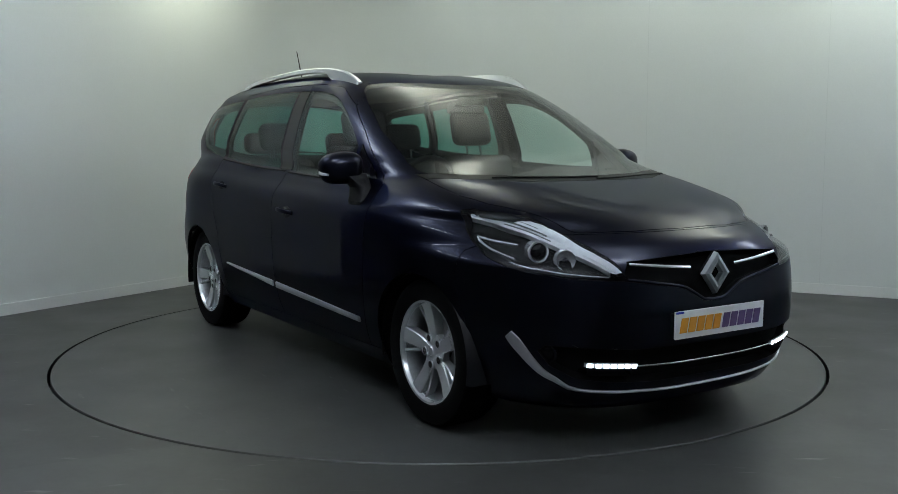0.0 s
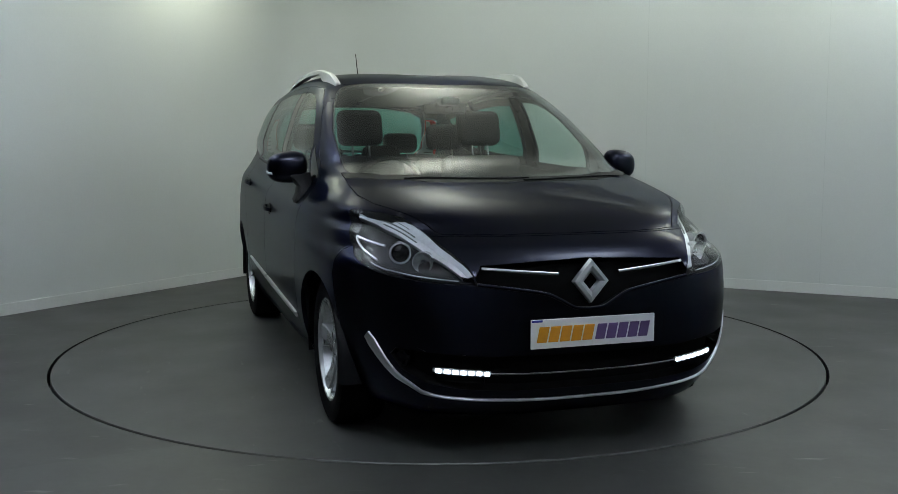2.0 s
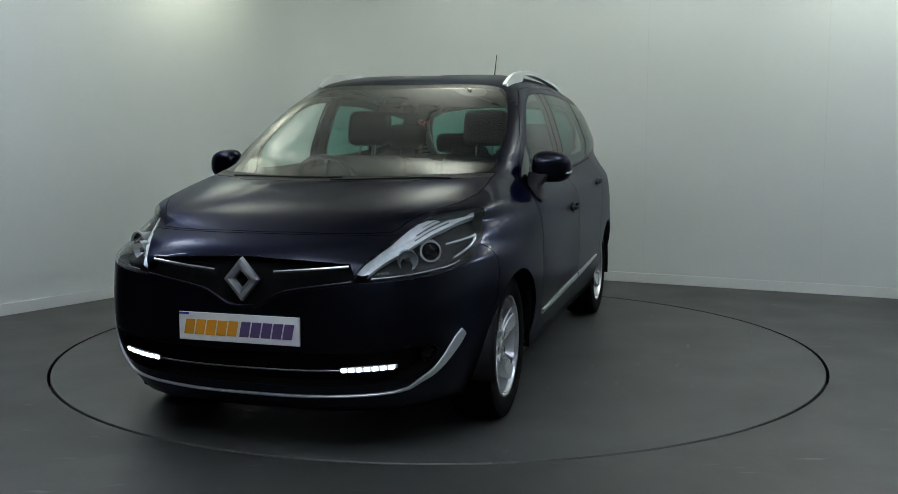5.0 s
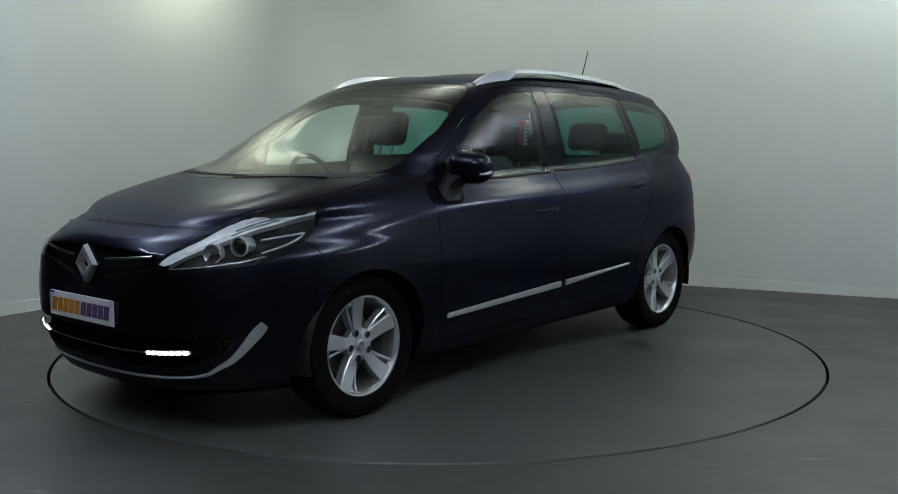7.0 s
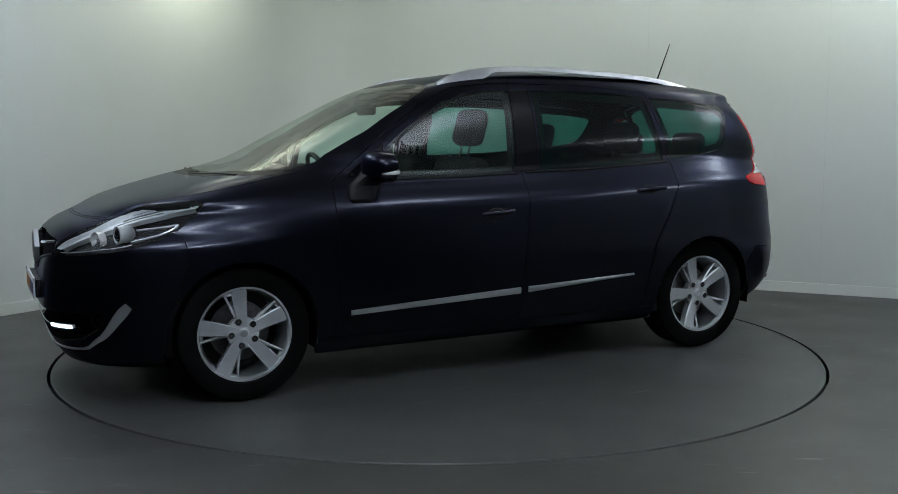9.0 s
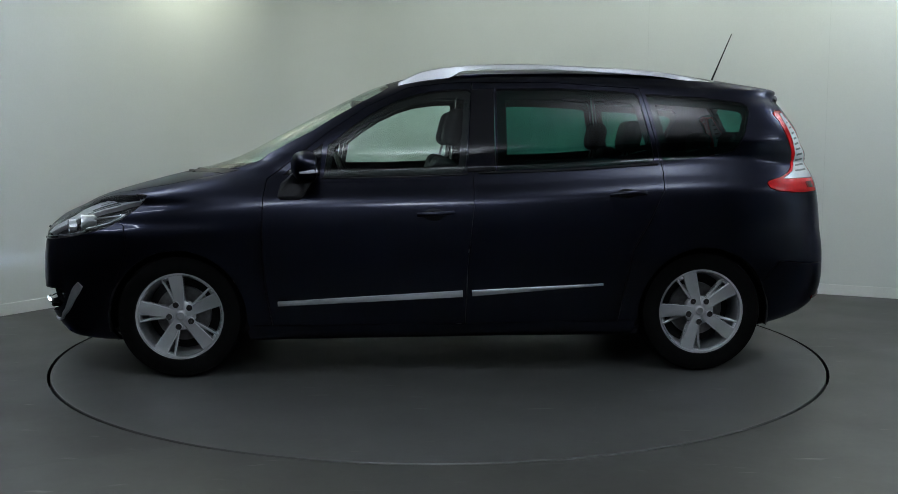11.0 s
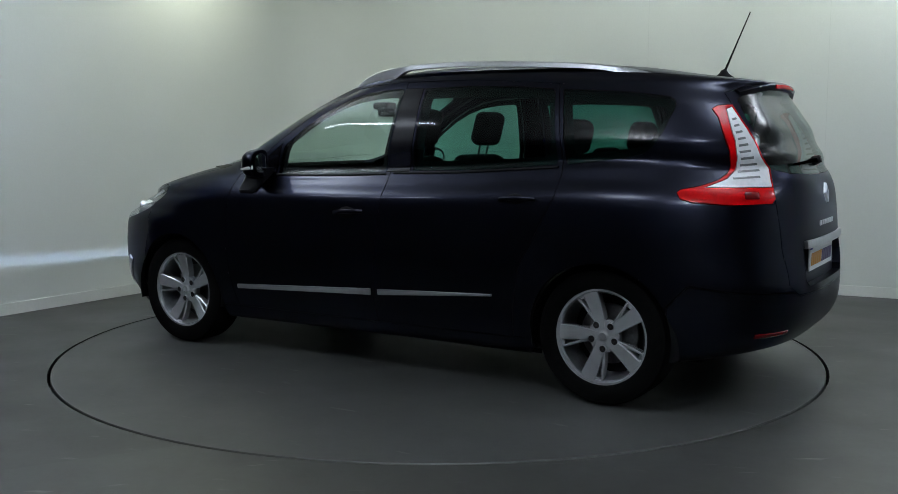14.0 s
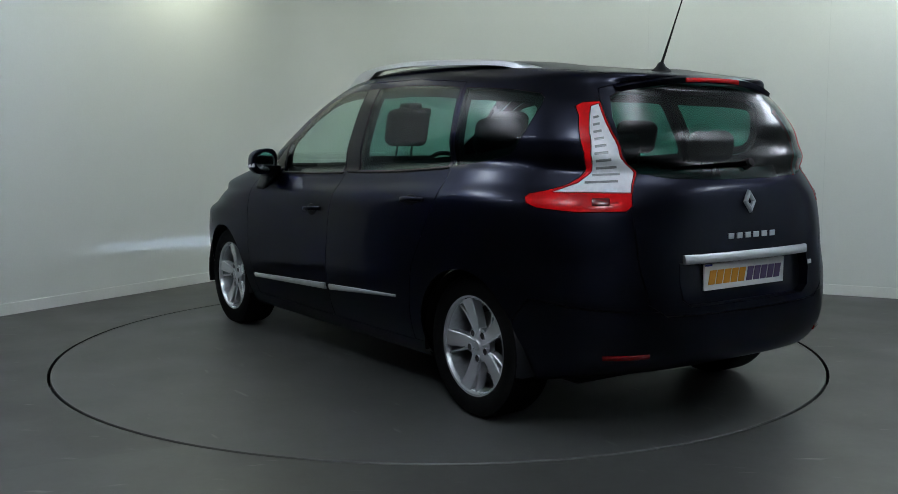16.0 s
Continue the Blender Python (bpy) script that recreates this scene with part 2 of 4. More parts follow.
# ---- the car ----
# one row a level, bottom to top: half width, front nose x, rear end x, corner powers, where the corners begin
LEVELS = dict(
    w=(0.780, 0.832, 0.892, 0.922, 0.932, 0.929, 0.925, 0.906, 0.855, 0.826, 0.796, 0.795, 0.766, 0.724, 0.674, 0.625, 0.540, 0.350, 0.020),
    xf=(2.080, 2.140, 2.215, 2.238, 2.232, 2.210, 2.165, 2.050, 1.851, 1.551, 1.311, 1.111, 0.895, 0.690, 0.480, 0.350, 0.150, -0.150, -0.550),
    xr=(-2.100, -2.155, -2.208, -2.224, -2.222, -2.208, -2.200, -2.188, -2.172, -2.138, -2.112, -2.070, -2.040, -1.985, -1.950, -1.965, -1.840, -1.550, -1.050),
    nf=(3.500, 3.500, 3.600, 3.600, 3.600, 3.600, 3.0, 3.0, 4.350, 4.450, 4.300, 4.200, 4.300, 4.300, 4.300, 4.100, 3.400, 2.800, 2.500),
    nr=(3.100, 3.600, 3.700, 3.660, 3.580, 3.50, 3.44, 3.38, 3.35, 3.35, 4.200, 4.500, 4.700, 4.700, 4.300, 4.200, 3.600, 3.000, 2.500),
    mf=(0.750, 0.750, 0.750, 0.750, 0.750, 0.750, 0.680, 0.580, 0.420, 0.300, 0.280, 0.220, 0.120, 0.000, -0.200, -0.400, -0.500, -0.600, -0.750),
    mr=(-1.000, -1.060, -1.060, -1.060, -1.060, -1.060, -1.076, -1.076, -1.076, -1.076, -0.998, -0.998, -0.948, -0.948, -0.900, -0.900, -0.900, -0.900, -0.800),
    zf=(0.170, 0.185, 0.330, 0.470, 0.610, 0.740, 0.815, 0.875, 0.955, 1.041, 1.098, 1.166, 1.278, 1.385, 1.490, 1.545, 1.600, 1.630, 1.644),
    z1=(0.180, 0.205, 0.340, 0.480, 0.620, 0.740, 0.830, 0.920, 0.990, 1.033, 1.088, 1.153, 1.262, 1.385, 1.490, 1.560, 1.606, 1.634, 1.646),
    z0=(0.190, 0.215, 0.340, 0.480, 0.620, 0.740, 0.840, 0.945, 1.015, 1.060, 1.110, 1.185, 1.300, 1.420, 1.515, 1.575, 1.618, 1.640, 1.648),
    zb=(0.200, 0.225, 0.350, 0.490, 0.630, 0.750, 0.860, 0.985, 1.065, 1.115, 1.165, 1.225, 1.320, 1.420, 1.498, 1.540, 1.585, 1.612, 1.628),
    zr=(0.290, 0.312, 0.388, 0.500, 0.630, 0.750, 0.860, 0.980, 1.050, 1.110, 1.170, 1.230, 1.310, 1.395, 1.468, 1.515, 1.540, 1.568, 1.590),
)
def pchip(xs, ys, x):
    xs, ys, x = np.asarray(xs, float), np.asarray(ys, float), np.asarray(x, float)
    h = np.diff(xs); d = np.diff(ys) / h
    m = np.zeros(len(xs)); m[0], m[-1] = d[0], d[-1]
    for i in range(1, len(xs) - 1):
        m[i] = 0.5 * (d[i-1] + d[i]) if d[i-1] * d[i] > 0 else 0.0
        if d[i-1] * d[i] > 0:
            lim = 3 * min(abs(d[i-1]), abs(d[i])); m[i] = np.sign(m[i]) * min(abs(m[i]), lim)
    i = np.clip(np.searchsorted(xs, x, side='right') - 1, 0, len(xs) - 2)
    t = (x - xs[i]) / h[i]
    return (ys[i]*(1+2*t)*(1-t)**2 + h[i]*m[i]*t*(1-t)**2 + ys[i+1]*t*t*(3-2*t) + h[i]*m[i+1]*t*t*(t-1))
def body_grid(nu=110, nq=56, nm=44):
    k = np.linspace(0, 18, nu)
    P = {n: pchip(range(19), v, k) for n, v in LEVELS.items()}
    rows = []
    for j in range(nu):
        w, xf, xr, nf, nr, mf, mr = (P[n][j] for n in ('w','xf','xr','nf','nr','mf','mr'))
        def quarter(a, n, cnt):
            ph = np.linspace(0, np.pi/2, 2000); cx = np.cos(ph)**(2/n); cy = np.sin(ph)**(2/n)
            px, py = a*cx, w*cy
            L = np.concatenate([[0], np.cumsum(np.hypot(np.diff(px), np.diff(py)))]); q = np.linspace(0, L[-1], cnt)
            return np.interp(q, L, px), np.interp(q, L, py)
        fx, fy = quarter(xf-mf, nf, nq); rx, ry = quarter(mr-xr, nr, nq)
        mx = np.linspace(mf, mr, nm)[1:-1]
        x = np.concatenate([mf+fx, mx, (mr-rx)[::-1]]); y = np.concatenate([fy, np.full(len(mx), w), ry[::-1]])
        kx = [xr, -1.5, -.3, 1.0, xf] if xf > 1.1 else [xr, -1.4, -.5, .25*xf, xf]
        if xf < 0: kx = [xr, xr+.25*(xf-xr), xr+.5*(xf-xr), xr+.75*(xf-xr), xf]
        z = pchip(kx, [P['zr'][j], P['zb'][j], P['z0'][j], P['z1'][j], P['zf'][j]], x)
        rows.append(np.stack([x, y, z], 1))
    return np.array(rows)


from mathutils.bvhtree import BVHTree

PRIVACY = glass("dark_green_privacy_glass", (0.17, 0.41, 0.36), 0.05, 0.028)
PANE = glass("green_tinted_glass", (0.74, 0.87, 0.82), 0.04)
CLEAR = glass("clear_lens", (0.93, 0.95, 0.96), 0.0, 0.02)
RED = material("red_lens", (0.52, 0.002, 0.004), 0.18, vary=0.10, scale=30, coat=0.12, spec=0.15)
# grey for the painted shading between tail lens ribs and for the headlamp slits
LENS_GREY = material("grey_lens_line", (0.20, 0.21, 0.21), 0.2, vary=0.15, scale=30, coat=0.5)
DEEP_RED = material("deep_red_lens", (0.16, 0.001, 0.002), 0.15, vary=0.2, scale=40, coat=0.3)
WHITE_LENS = material("milky_lens", (0.74, 0.75, 0.77), 0.22, vary=0.10, scale=25, coat=0.6)
PLATE = material("plate_white", (0.86, 0.86, 0.86), 0.35, vary=0.03)
AMBER = material("plate_amber", (0.70, 0.30, 0.02), 0.4, vary=0.05)
PURPLE = material("plate_purple", (0.10, 0.06, 0.16), 0.4, vary=0.05)
BLUE = material("plate_blue", (0.01, 0.02, 0.30), 0.4, vary=0.05)
DAYLIGHT = glow("day_running_leds", (0.72, 0.86, 1.0), 3.5)
# hidden helper that throws the running lamps' streak on the wall
BEAM = glow("hidden_beam_source", (0.50, 0.68, 1.0), 4600.0)
SILVER = material("lamp_reflector", (0.74, 0.75, 0.77), 0.20, 0.6, vary=0.05, scale=20)
MIRROR = material("mirror_glass", (0.75, 0.78, 0.78), 0.02, 1.0, vary=0.01)
LINING = material("headlining_cloth", (0.07, 0.07, 0.065), 0.9, vary=0.1, scale=10, grain=400)
# the rim's alloy with the shade behind the spokes put into its colour
BARREL = material("shaded_barrel_alloy", (0.30, 0.31, 0.32), 0.32, 0.8, vary=0.15, scale=14)
BRAKE = material("brake_disc", (0.13, 0.13, 0.13), 0.4, 0.8, vary=0.2, scale=30)

car = tagged(new("car"), "midnight blue metallic people carrier with silver roof rails", "car")

# outline of each panel on the half body: name, projection, polygon, condition
SKIN = body_grid()
# inner edge of the headlamp seen from ahead, bottom to top: y and z
LAMP_EDGE = ((.445, .709), (.458, .742), (.482, .785), (.512, .818), (.542, .850), (.570, .880), (.597, .908), (.632, .937), (.690, .950), (.757, .957))


def past_edge(c):
    return c.x > 1.3 and c.y > np.interp(c.z, [q[1] for q in LAMP_EDGE], [q[0] for q in LAMP_EDGE])


PANELS = (
    ("front_bumper", "xz", ((2.5, .05), (1.70, .05), (1.70, .52), (1.64, .70), (1.66, .80), (1.80, .868), (2.0, .872), (2.5, .872)), lambda c: c.x > 1.5),
    ("rear_bumper", "xz", ((-2.6, .05), (-1.70, .05), (-1.71, .50), (-1.80, .60), (-2.0, .575), (-2.6, .53)), lambda c: c.x < -1.5),
    ("side_skirt", "xz", ((1.2, .05), (1.2, .272), (-1.2, .285), (-1.2, .05)), lambda c: abs(c.x) < 1.2),
    ("front_door", "xz", ((.90, .272), (.925, .45), (.94, .62), (.938, .95), (.925, 1.04), (.86, 1.09), (.60, 1.29), (.40, 1.425), (.18, 1.525), (-.02, 1.548), (-.16, 1.552), (-.155, .92), (-.12, .6), (-.11, .276)), lambda c: c.y > .3),
    ("rear_door", "xz", ((-.11, .276), (-.12, .6), (-.155, .92), (-.16, 1.552), (-.60, 1.552), (-1.07, 1.52), (-1.12, 1.30), (-1.165, 1.09), (-1.158, .98), (-1.07, .80), (-.99, .66), (-.95, .45), (-.93, .28)), lambda c: c.y > .3),
    ("roof", "xy", ((.345, -.05), (.325, .30), (.275, .52), (.15, .575), (-.5, .585), (-1.5, .575), (-1.84, .50), (-1.91, .3), (-1.925, -.05)), lambda c: c.z > 1.45),
    ("hood", "xy", ((2.047, -.05), (2.034, .283), (2.000, .420), (1.955, .515), (1.86, .570), (1.75, .636), (1.62, .700), (1.45, .735), (1.30, .735), (1.17, .725), (1.326, .61), (1.46, .40), (1.48, .2), (1.485, -.05)), lambda c: c.z > .8),
    ("cowl_grille", "xy", ((1.485, -.05), (1.48, .2), (1.46, .40), (1.326, .61), (1.17, .725), (1.07, .725), (1.136, .690), (1.27, .58), (1.37, .36), (1.39, .2), (1.397, -.05)), lambda c: c.z > .9),
    ("windscreen", "xy", ((1.397, -.05), (1.39, .2), (1.37, .36), (1.27, .58), (1.136, .690), (1.08, .700), (1.00, .703), (.693, .687), (.47, .635), (.33, .588), (.29, .55), (.325, .30), (.345, -.05)), lambda c: c.z > 1.05),
    ("tailgate", "yz", ((-.05, .53), (.48, .54), (.56, .59), (.59, .75), (.60, .95), (.60, 1.03), (.60, 1.25), (.585, 1.40), (.55, 1.46), (.43, 1.495), (-.05, 1.512)), lambda c: c.x < -1.7),
    ("rear_window", "yz", ((-.05, 1.082), (.18, 1.083), (.42, 1.093), (.53, 1.113), (.572, 1.15), (.580, 1.24), (.570, 1.34), (.535, 1.425), (.43, 1.474), (.14, 1.493), (-.05, 1.497)), lambda c: c.x < -1.7),
    ("plate_recess", "yz", ((-.05, .572), (.36, .572), (.405, .60), (.42, .68), (.41, .748), (-.05, .748)), lambda c: c.x < -1.7),
    ("tail_lamp", "xz", ((-1.818, 1.386), (-1.835, 1.402), (-1.888, 1.406), (-1.930, 1.350), (-1.968, 1.298), (-1.996, 1.250), (-2.018, 1.204), (-2.037, 1.160), (-2.053, 1.124), (-2.080, 1.047), (-2.100, .985), (-2.092, .962), (-1.955, .958), (-1.80, .970), (-1.745, .987), (-1.728, 1.014), (-1.742, 1.028), (-1.82, 1.044), (-1.88, 1.068), (-1.908, 1.095), (-1.920, 1.13), (-1.916, 1.19), (-1.890, 1.257), (-1.852, 1.345)), lambda c: c.x < -1.6 and c.y > .4),
    ("clear_lamp", "xz", ((-1.872, 1.385), (-1.889, 1.396), (-1.926, 1.347), (-1.964, 1.295), (-1.991, 1.249), (-2.013, 1.203), (-2.032, 1.159), (-2.048, 1.123), (-2.076, 1.046), (-2.080, 1.036), (-1.838, 1.036), (-1.914, 1.074), (-1.936, 1.110), (-1.945, 1.165), (-1.930, 1.245), (-1.902, 1.315)), lambda c: c.x < -1.6 and c.y > .4),
    ("centre_pillar", "xz", ((-.125, 1.075), (-.155, 1.515), (-.275, 1.518), (-.275, 1.082)), lambda c: c.y > .3),
    ("mirror_triangle", "xz", ((.65, 1.058), (.84, 1.062), (.79, 1.105), (.635, 1.225)), lambda c: c.y > .3),
    ("front_side_window", "xz", ((.63, 1.055), (.625, 1.09), (.605, 1.215), (.50, 1.30), (.38, 1.382), (.25, 1.448), (.131, 1.488), (0.0, 1.508), (-.135, 1.515), (-.15, 1.505), (-.115, 1.085), (-.10, 1.073), (.35, 1.055)), lambda c: c.y > .3),
    ("rear_side_window", "xz", ((-.29, 1.515), (-.60, 1.520), (-.90, 1.507), (-1.04, 1.493), (-1.058, 1.475), (-1.125, 1.15), (-1.118, 1.128), (-.85, 1.106), (-.60, 1.093), (-.29, 1.085)), lambda c: c.y > .3),
    ("quarter_window", "xz", ((-1.10, 1.490), (-1.25, 1.482), (-1.45, 1.468), (-1.63, 1.444), (-1.66, 1.425), (-1.665, 1.39), (-1.63, 1.285), (-1.59, 1.215), (-1.555, 1.185), (-1.50, 1.172), (-1.35, 1.148), (-1.185, 1.130), (-1.172, 1.14)), lambda c: c.y > .3),
    ("headlamp", "xz", ((2.225, .700), (2.215, .76), (2.170, .82), (2.02, .895), (1.908, .930), (1.82, .952), (1.72, .965), (1.615, .965), (1.550, .955), (1.558, .938), (1.60, .888), (1.68, .830), (1.76, .790), (1.85, .763), (1.95, .740), (2.07, .722), (2.15, .711)), past_edge),
    ("grille", "yz", ((-.05, .606), (.05, .610), (.075, .620), (.12, .645), (.177, .670), (.30, .692), (.44, .712), (.452, .730), (.425, .775), (.30, .782), (.10, .790), (-.05, .795)), lambda c: c.x > 1.9),
    ("lower_grille", "yz", ((-.05, .290), (.30, .292), (.50, .305), (.62, .325), (.70, .375), (.735, .43), (.72, .455), (.60, .448), (.42, .435), (-.05, .430)), lambda c: c.x > 1.8),
    # opening added for the hidden beam source
    ("beam_slot", "yz", ((.415, .330), (.585, .338), (.585, .358), (.415, .352)), lambda c: c.x > 1.8),
)
NAMES = ["quarter_panel"] + [p[0] for p in PANELS] + ["fender"]
CENTRE = {"front_bumper", "rear_bumper", "roof", "hood", "cowl_grille", "windscreen", "tailgate", "rear_window", "plate_recess", "grille", "lower_grille"}


def inside(poly, a, b):
    hit = False
    for (x0, y0), (x1, y1) in zip(poly, poly[1:] + poly[:1]):
        if (y0 > b) != (y1 > b) and a < (x1 - x0) * (b - y0) / (y1 - y0) + x0:
            hit = not hit
    return hit


def cut(bm, proj, poly, cond):
    """Cut the faces along the polygon's edges, each only near its edge."""
    ia, ib = "xyz".index(proj[0]), "xyz".index(proj[1])
    for p, q in zip(poly, poly[1:] + poly[:1]):
        lo = (min(p[0], q[0]) - .001, min(p[1], q[1]) - .001)
        hi = (max(p[0], q[0]) + .001, max(p[1], q[1]) + .001)
        faces = []
        for f in bm.faces:
            if not cond(f.calc_center_median()):
                continue
            aa, bb = [v.co[ia] for v in f.verts], [v.co[ib] for v in f.verts]
            if max(aa) >= lo[0] and min(aa) <= hi[0] and max(bb) >= lo[1] and min(bb) <= hi[1]:
                faces.append(f)
        if not faces:
            continue
        n = Vector((0, 0, 0))
        n[ia], n[ib] = q[1] - p[1], p[0] - q[0]
        co = Vector((0, 0, 0))
        co[ia], co[ib] = p
        geom = faces + list({e for f in faces for e in f.edges}) + list({v for f in faces for v in f.verts})
        bmesh.ops.bisect_plane(bm, geom=geom, plane_co=co, plane_no=n.normalized(), dist=1e-5)


half = bmesh.new()
grid = [[half.verts.new(p) for p in row] for row in SKIN.tolist()]
for a, b in zip(grid, grid[1:]):
    for i in range(len(a) - 1):
        half.faces.new((a[i], a[i + 1], b[i + 1], b[i]))
bmesh.ops.recalc_face_normals(half, faces=half.faces)
probe = max(half.faces, key=lambda f: f.calc_center_median().y)
if probe.normal.y < 0:
    bmesh.ops.reverse_faces(half, faces=half.faces)
TREE = BVHTree.FromBMesh(half)


def on_front(y, z):
    """The point and normal of the skin seen from ahead."""
    p, n, _, _ = TREE.ray_cast(Vector((4, abs(y), z)), Vector((-1, 0, 0)))
    s = 1 if y >= 0 else -1
    return Vector((p.x, s * p.y, p.z)), Vector((n.x, s * n.y, n.z))


def on_rear(y, z):
    p, n, _, _ = TREE.ray_cast(Vector((-4, abs(y), z)), Vector((1, 0, 0)))
    s = 1 if y >= 0 else -1
    return Vector((p.x, s * p.y, p.z)), Vector((n.x, s * n.y, n.z))


def on_side(x, z, s=1):
    p, n, _, _ = TREE.ray_cast(Vector((x, 3, z)), Vector((0, -1, 0)))
    return Vector((p.x, s * p.y, p.z)), Vector((n.x, s * n.y, n.z))


def on_top(x, y):
    p, n, _, _ = TREE.ray_cast(Vector((x, abs(y), 3)), Vector((0, 0, -1)))
    s = 1 if y >= 0 else -1
    return Vector((p.x, s * p.y, p.z)), Vector((n.x, s * n.y, n.z))


ARCH = .352
for cx in (1.385, -1.385):
    circle = tuple((cx + ARCH * math.cos(2 * math.pi * i / 40), .325 + ARCH * math.sin(2 * math.pi * i / 40)) for i in range(40))
    near = lambda c, cx=cx: abs(c.x - cx) < .45 and c.y > .4 and c.z < .75
    cut(half, "xz", circle, near)
    gone = [f for f in half.faces if near(f.calc_center_median()) and (inside(circle, f.calc_center_median().x, f.calc_center_median().z) or (abs(f.calc_center_median().x - cx) < ARCH and f.calc_center_median().z < .325))]
    bmesh.ops.delete(half, geom=gone, context="FACES")
layer = half.faces.layers.int.new("panel")
for f in half.faces:
    c = f.calc_center_median()
    f[layer] = NAMES.index("fender") if c.x > .4 else 0
for k, (name, proj, poly, cond) in enumerate(PANELS):
    if name == "headlamp":
        cut(half, "yz", LAMP_EDGE + ((1.0, .957), (1.0, .709)), lambda c: c.x > 1.4 and c.y > .4)
        cut(half, proj, poly, lambda c: c.x > 1.3 and c.y > .4)
    else:
        cut(half, proj, poly, cond)
    ia, ib = "xyz".index(proj[0]), "xyz".index(proj[1])
    for f in half.faces:
        c = f.calc_center_median()
        if cond(c) and inside(poly, c[ia], c[ib]):
            f[layer] = k + 1


def shrink(poly, by):
    """The outline drawn in towards its middle."""
    ca, cb = sum(q[0] for q in poly) / len(poly), sum(q[1] for q in poly) / len(poly)
    ha, hb = max(abs(q[0] - ca) for q in poly), max(abs(q[1] - cb) for q in poly)
    return tuple((ca + (a - ca) * (1 - by / ha), cb + (b - cb) * (1 - by / hb)) for a, b in poly)


OPENINGS = {name: shrink(poly, .036 if name == "front_side_window" else .050) for name, _, poly, _ in PANELS if name in ("front_side_window", "rear_side_window", "quarter_window")}
for outline in OPENINGS.values():
    cut(half, "xz", outline, lambda c: c.y > .3)


def panel_mesh(index, centre, gap=0.0022, depth=0.022, push=0.0):
    """One panel as a bmesh, its rim drawn in by the gap and folded inwards."""
    out = bmesh.new()
    seen = {}
    for f in half.faces:
        if f[layer] == index:
            vs = []
            for v in f.verts:
                if v not in seen:
                    seen[v] = out.verts.new(v.co)
                vs.append(seen[v])
            out.faces.new(vs)
    if centre:
        dup = bmesh.ops.duplicate(out, geom=out.verts[:] + out.edges[:] + out.faces[:])["geom"]
        vs = [g for g in dup if isinstance(g, bmesh.types.BMVert)]
        for v in vs:
            v.co.y = -v.co.y
        bmesh.ops.reverse_faces(out, faces=[g for g in dup if isinstance(g, bmesh.types.BMFace)])
        bmesh.ops.remove_doubles(out, verts=out.verts, dist=1e-4)
    out.normal_update()
    if push:
        for v in out.verts:
            v.co += v.normal * push
    rim = [e for e in out.edges if len(e.link_faces) == 1]
    pull = {}
    for e in rim:
        f = e.link_faces[0]
        mid = (e.verts[0].co + e.verts[1].co) / 2
        along = (e.verts[1].co - e.verts[0].co).normalized()
        d = f.calc_center_median() - mid
        d -= along * d.dot(along)
        for v in e.verts:
            pull[v] = pull.get(v, Vector()) + d.normalized()
    normals = {v: v.normal.copy() for v in pull}
    for v, d in pull.items():
        if d.length > 1e-6:
            v.co += d.normalized() * gap
    if depth:
        low = {v: out.verts.new(v.co - normals[v] * depth) for v in pull}
        for e in rim:
            a, b = e.verts
            f = e.link_faces[0]
            loop = [l for l in f.loops if l.edge == e][0]
            a, b = loop.vert, loop.link_loop_next.vert
            out.faces.new((b, a, low[a], low[b]))
    return out


def flipped(bm):
    out = bm.copy()
    for v in out.verts:
        v.co.y = -v.co.y
    bmesh.ops.reverse_faces(out, faces=out.faces)
    return out


def crease(me):
    """Keep the folded rims crisp."""
    me.set_sharp_from_angle(angle=radians(38))


LOOK = {
    "windscreen": (PANE, "green-tinted laminated windscreen"), "front_side_window": (PANE, "lightly tinted front side glass"),
    "rear_side_window": (PRIVACY, "dark green privacy glass"), "quarter_window": (PRIVACY, "dark green privacy glass"), "rear_window": (PRIVACY, "dark green heated rear glass"),
    "tail_lamp": (RED, "red tail lamp lens"), "clear_lamp": (WHITE_LENS, "milky clear indicator lens"), "headlamp": (CLEAR, "clear headlamp lens"),
    "centre_pillar": (GLOSS, "gloss black pillar trim"), "mirror_triangle": (GLOSS, "gloss black mirror corner"), "cowl_grille": (BLACK, "black plastic cowl"),
    "side_skirt": (PAINT, ""), "plate_recess": (None, ""), "grille": (None, ""), "lower_grille": (None, ""), "beam_slot": (None, ""),
}
BODY = {}
for index, name in enumerate(NAMES):
    mat, label = LOOK.get(name, (PAINT, ""))
    if mat is None:
        continue
    flush = mat in (PANE, PRIVACY, CLEAR)
    bm = panel_mesh(index, name in CENTRE, gap=0.0008 if flush else 0.0022, depth=0.004 if flush else 0.022, push=0.002 if name in ("tail_lamp", "clear_lamp") else 0.0)
    for side in ((1,) if name in CENTRE else (1, -1)):
        ob = part(name, bm.copy() if side == 1 else flipped(bm), mat, car, label)
        crease(ob.data)
        BODY.setdefault(name, []).append(ob)
        if flush:
            ob.visible_shadow = False
    bm.free()
GAP_LAMP, GAP_HEAD = BODY["tail_lamp"], BODY["headlamp"]
for owner, piece in zip(GAP_LAMP, BODY["clear_lamp"]):
    piece.parent = owner


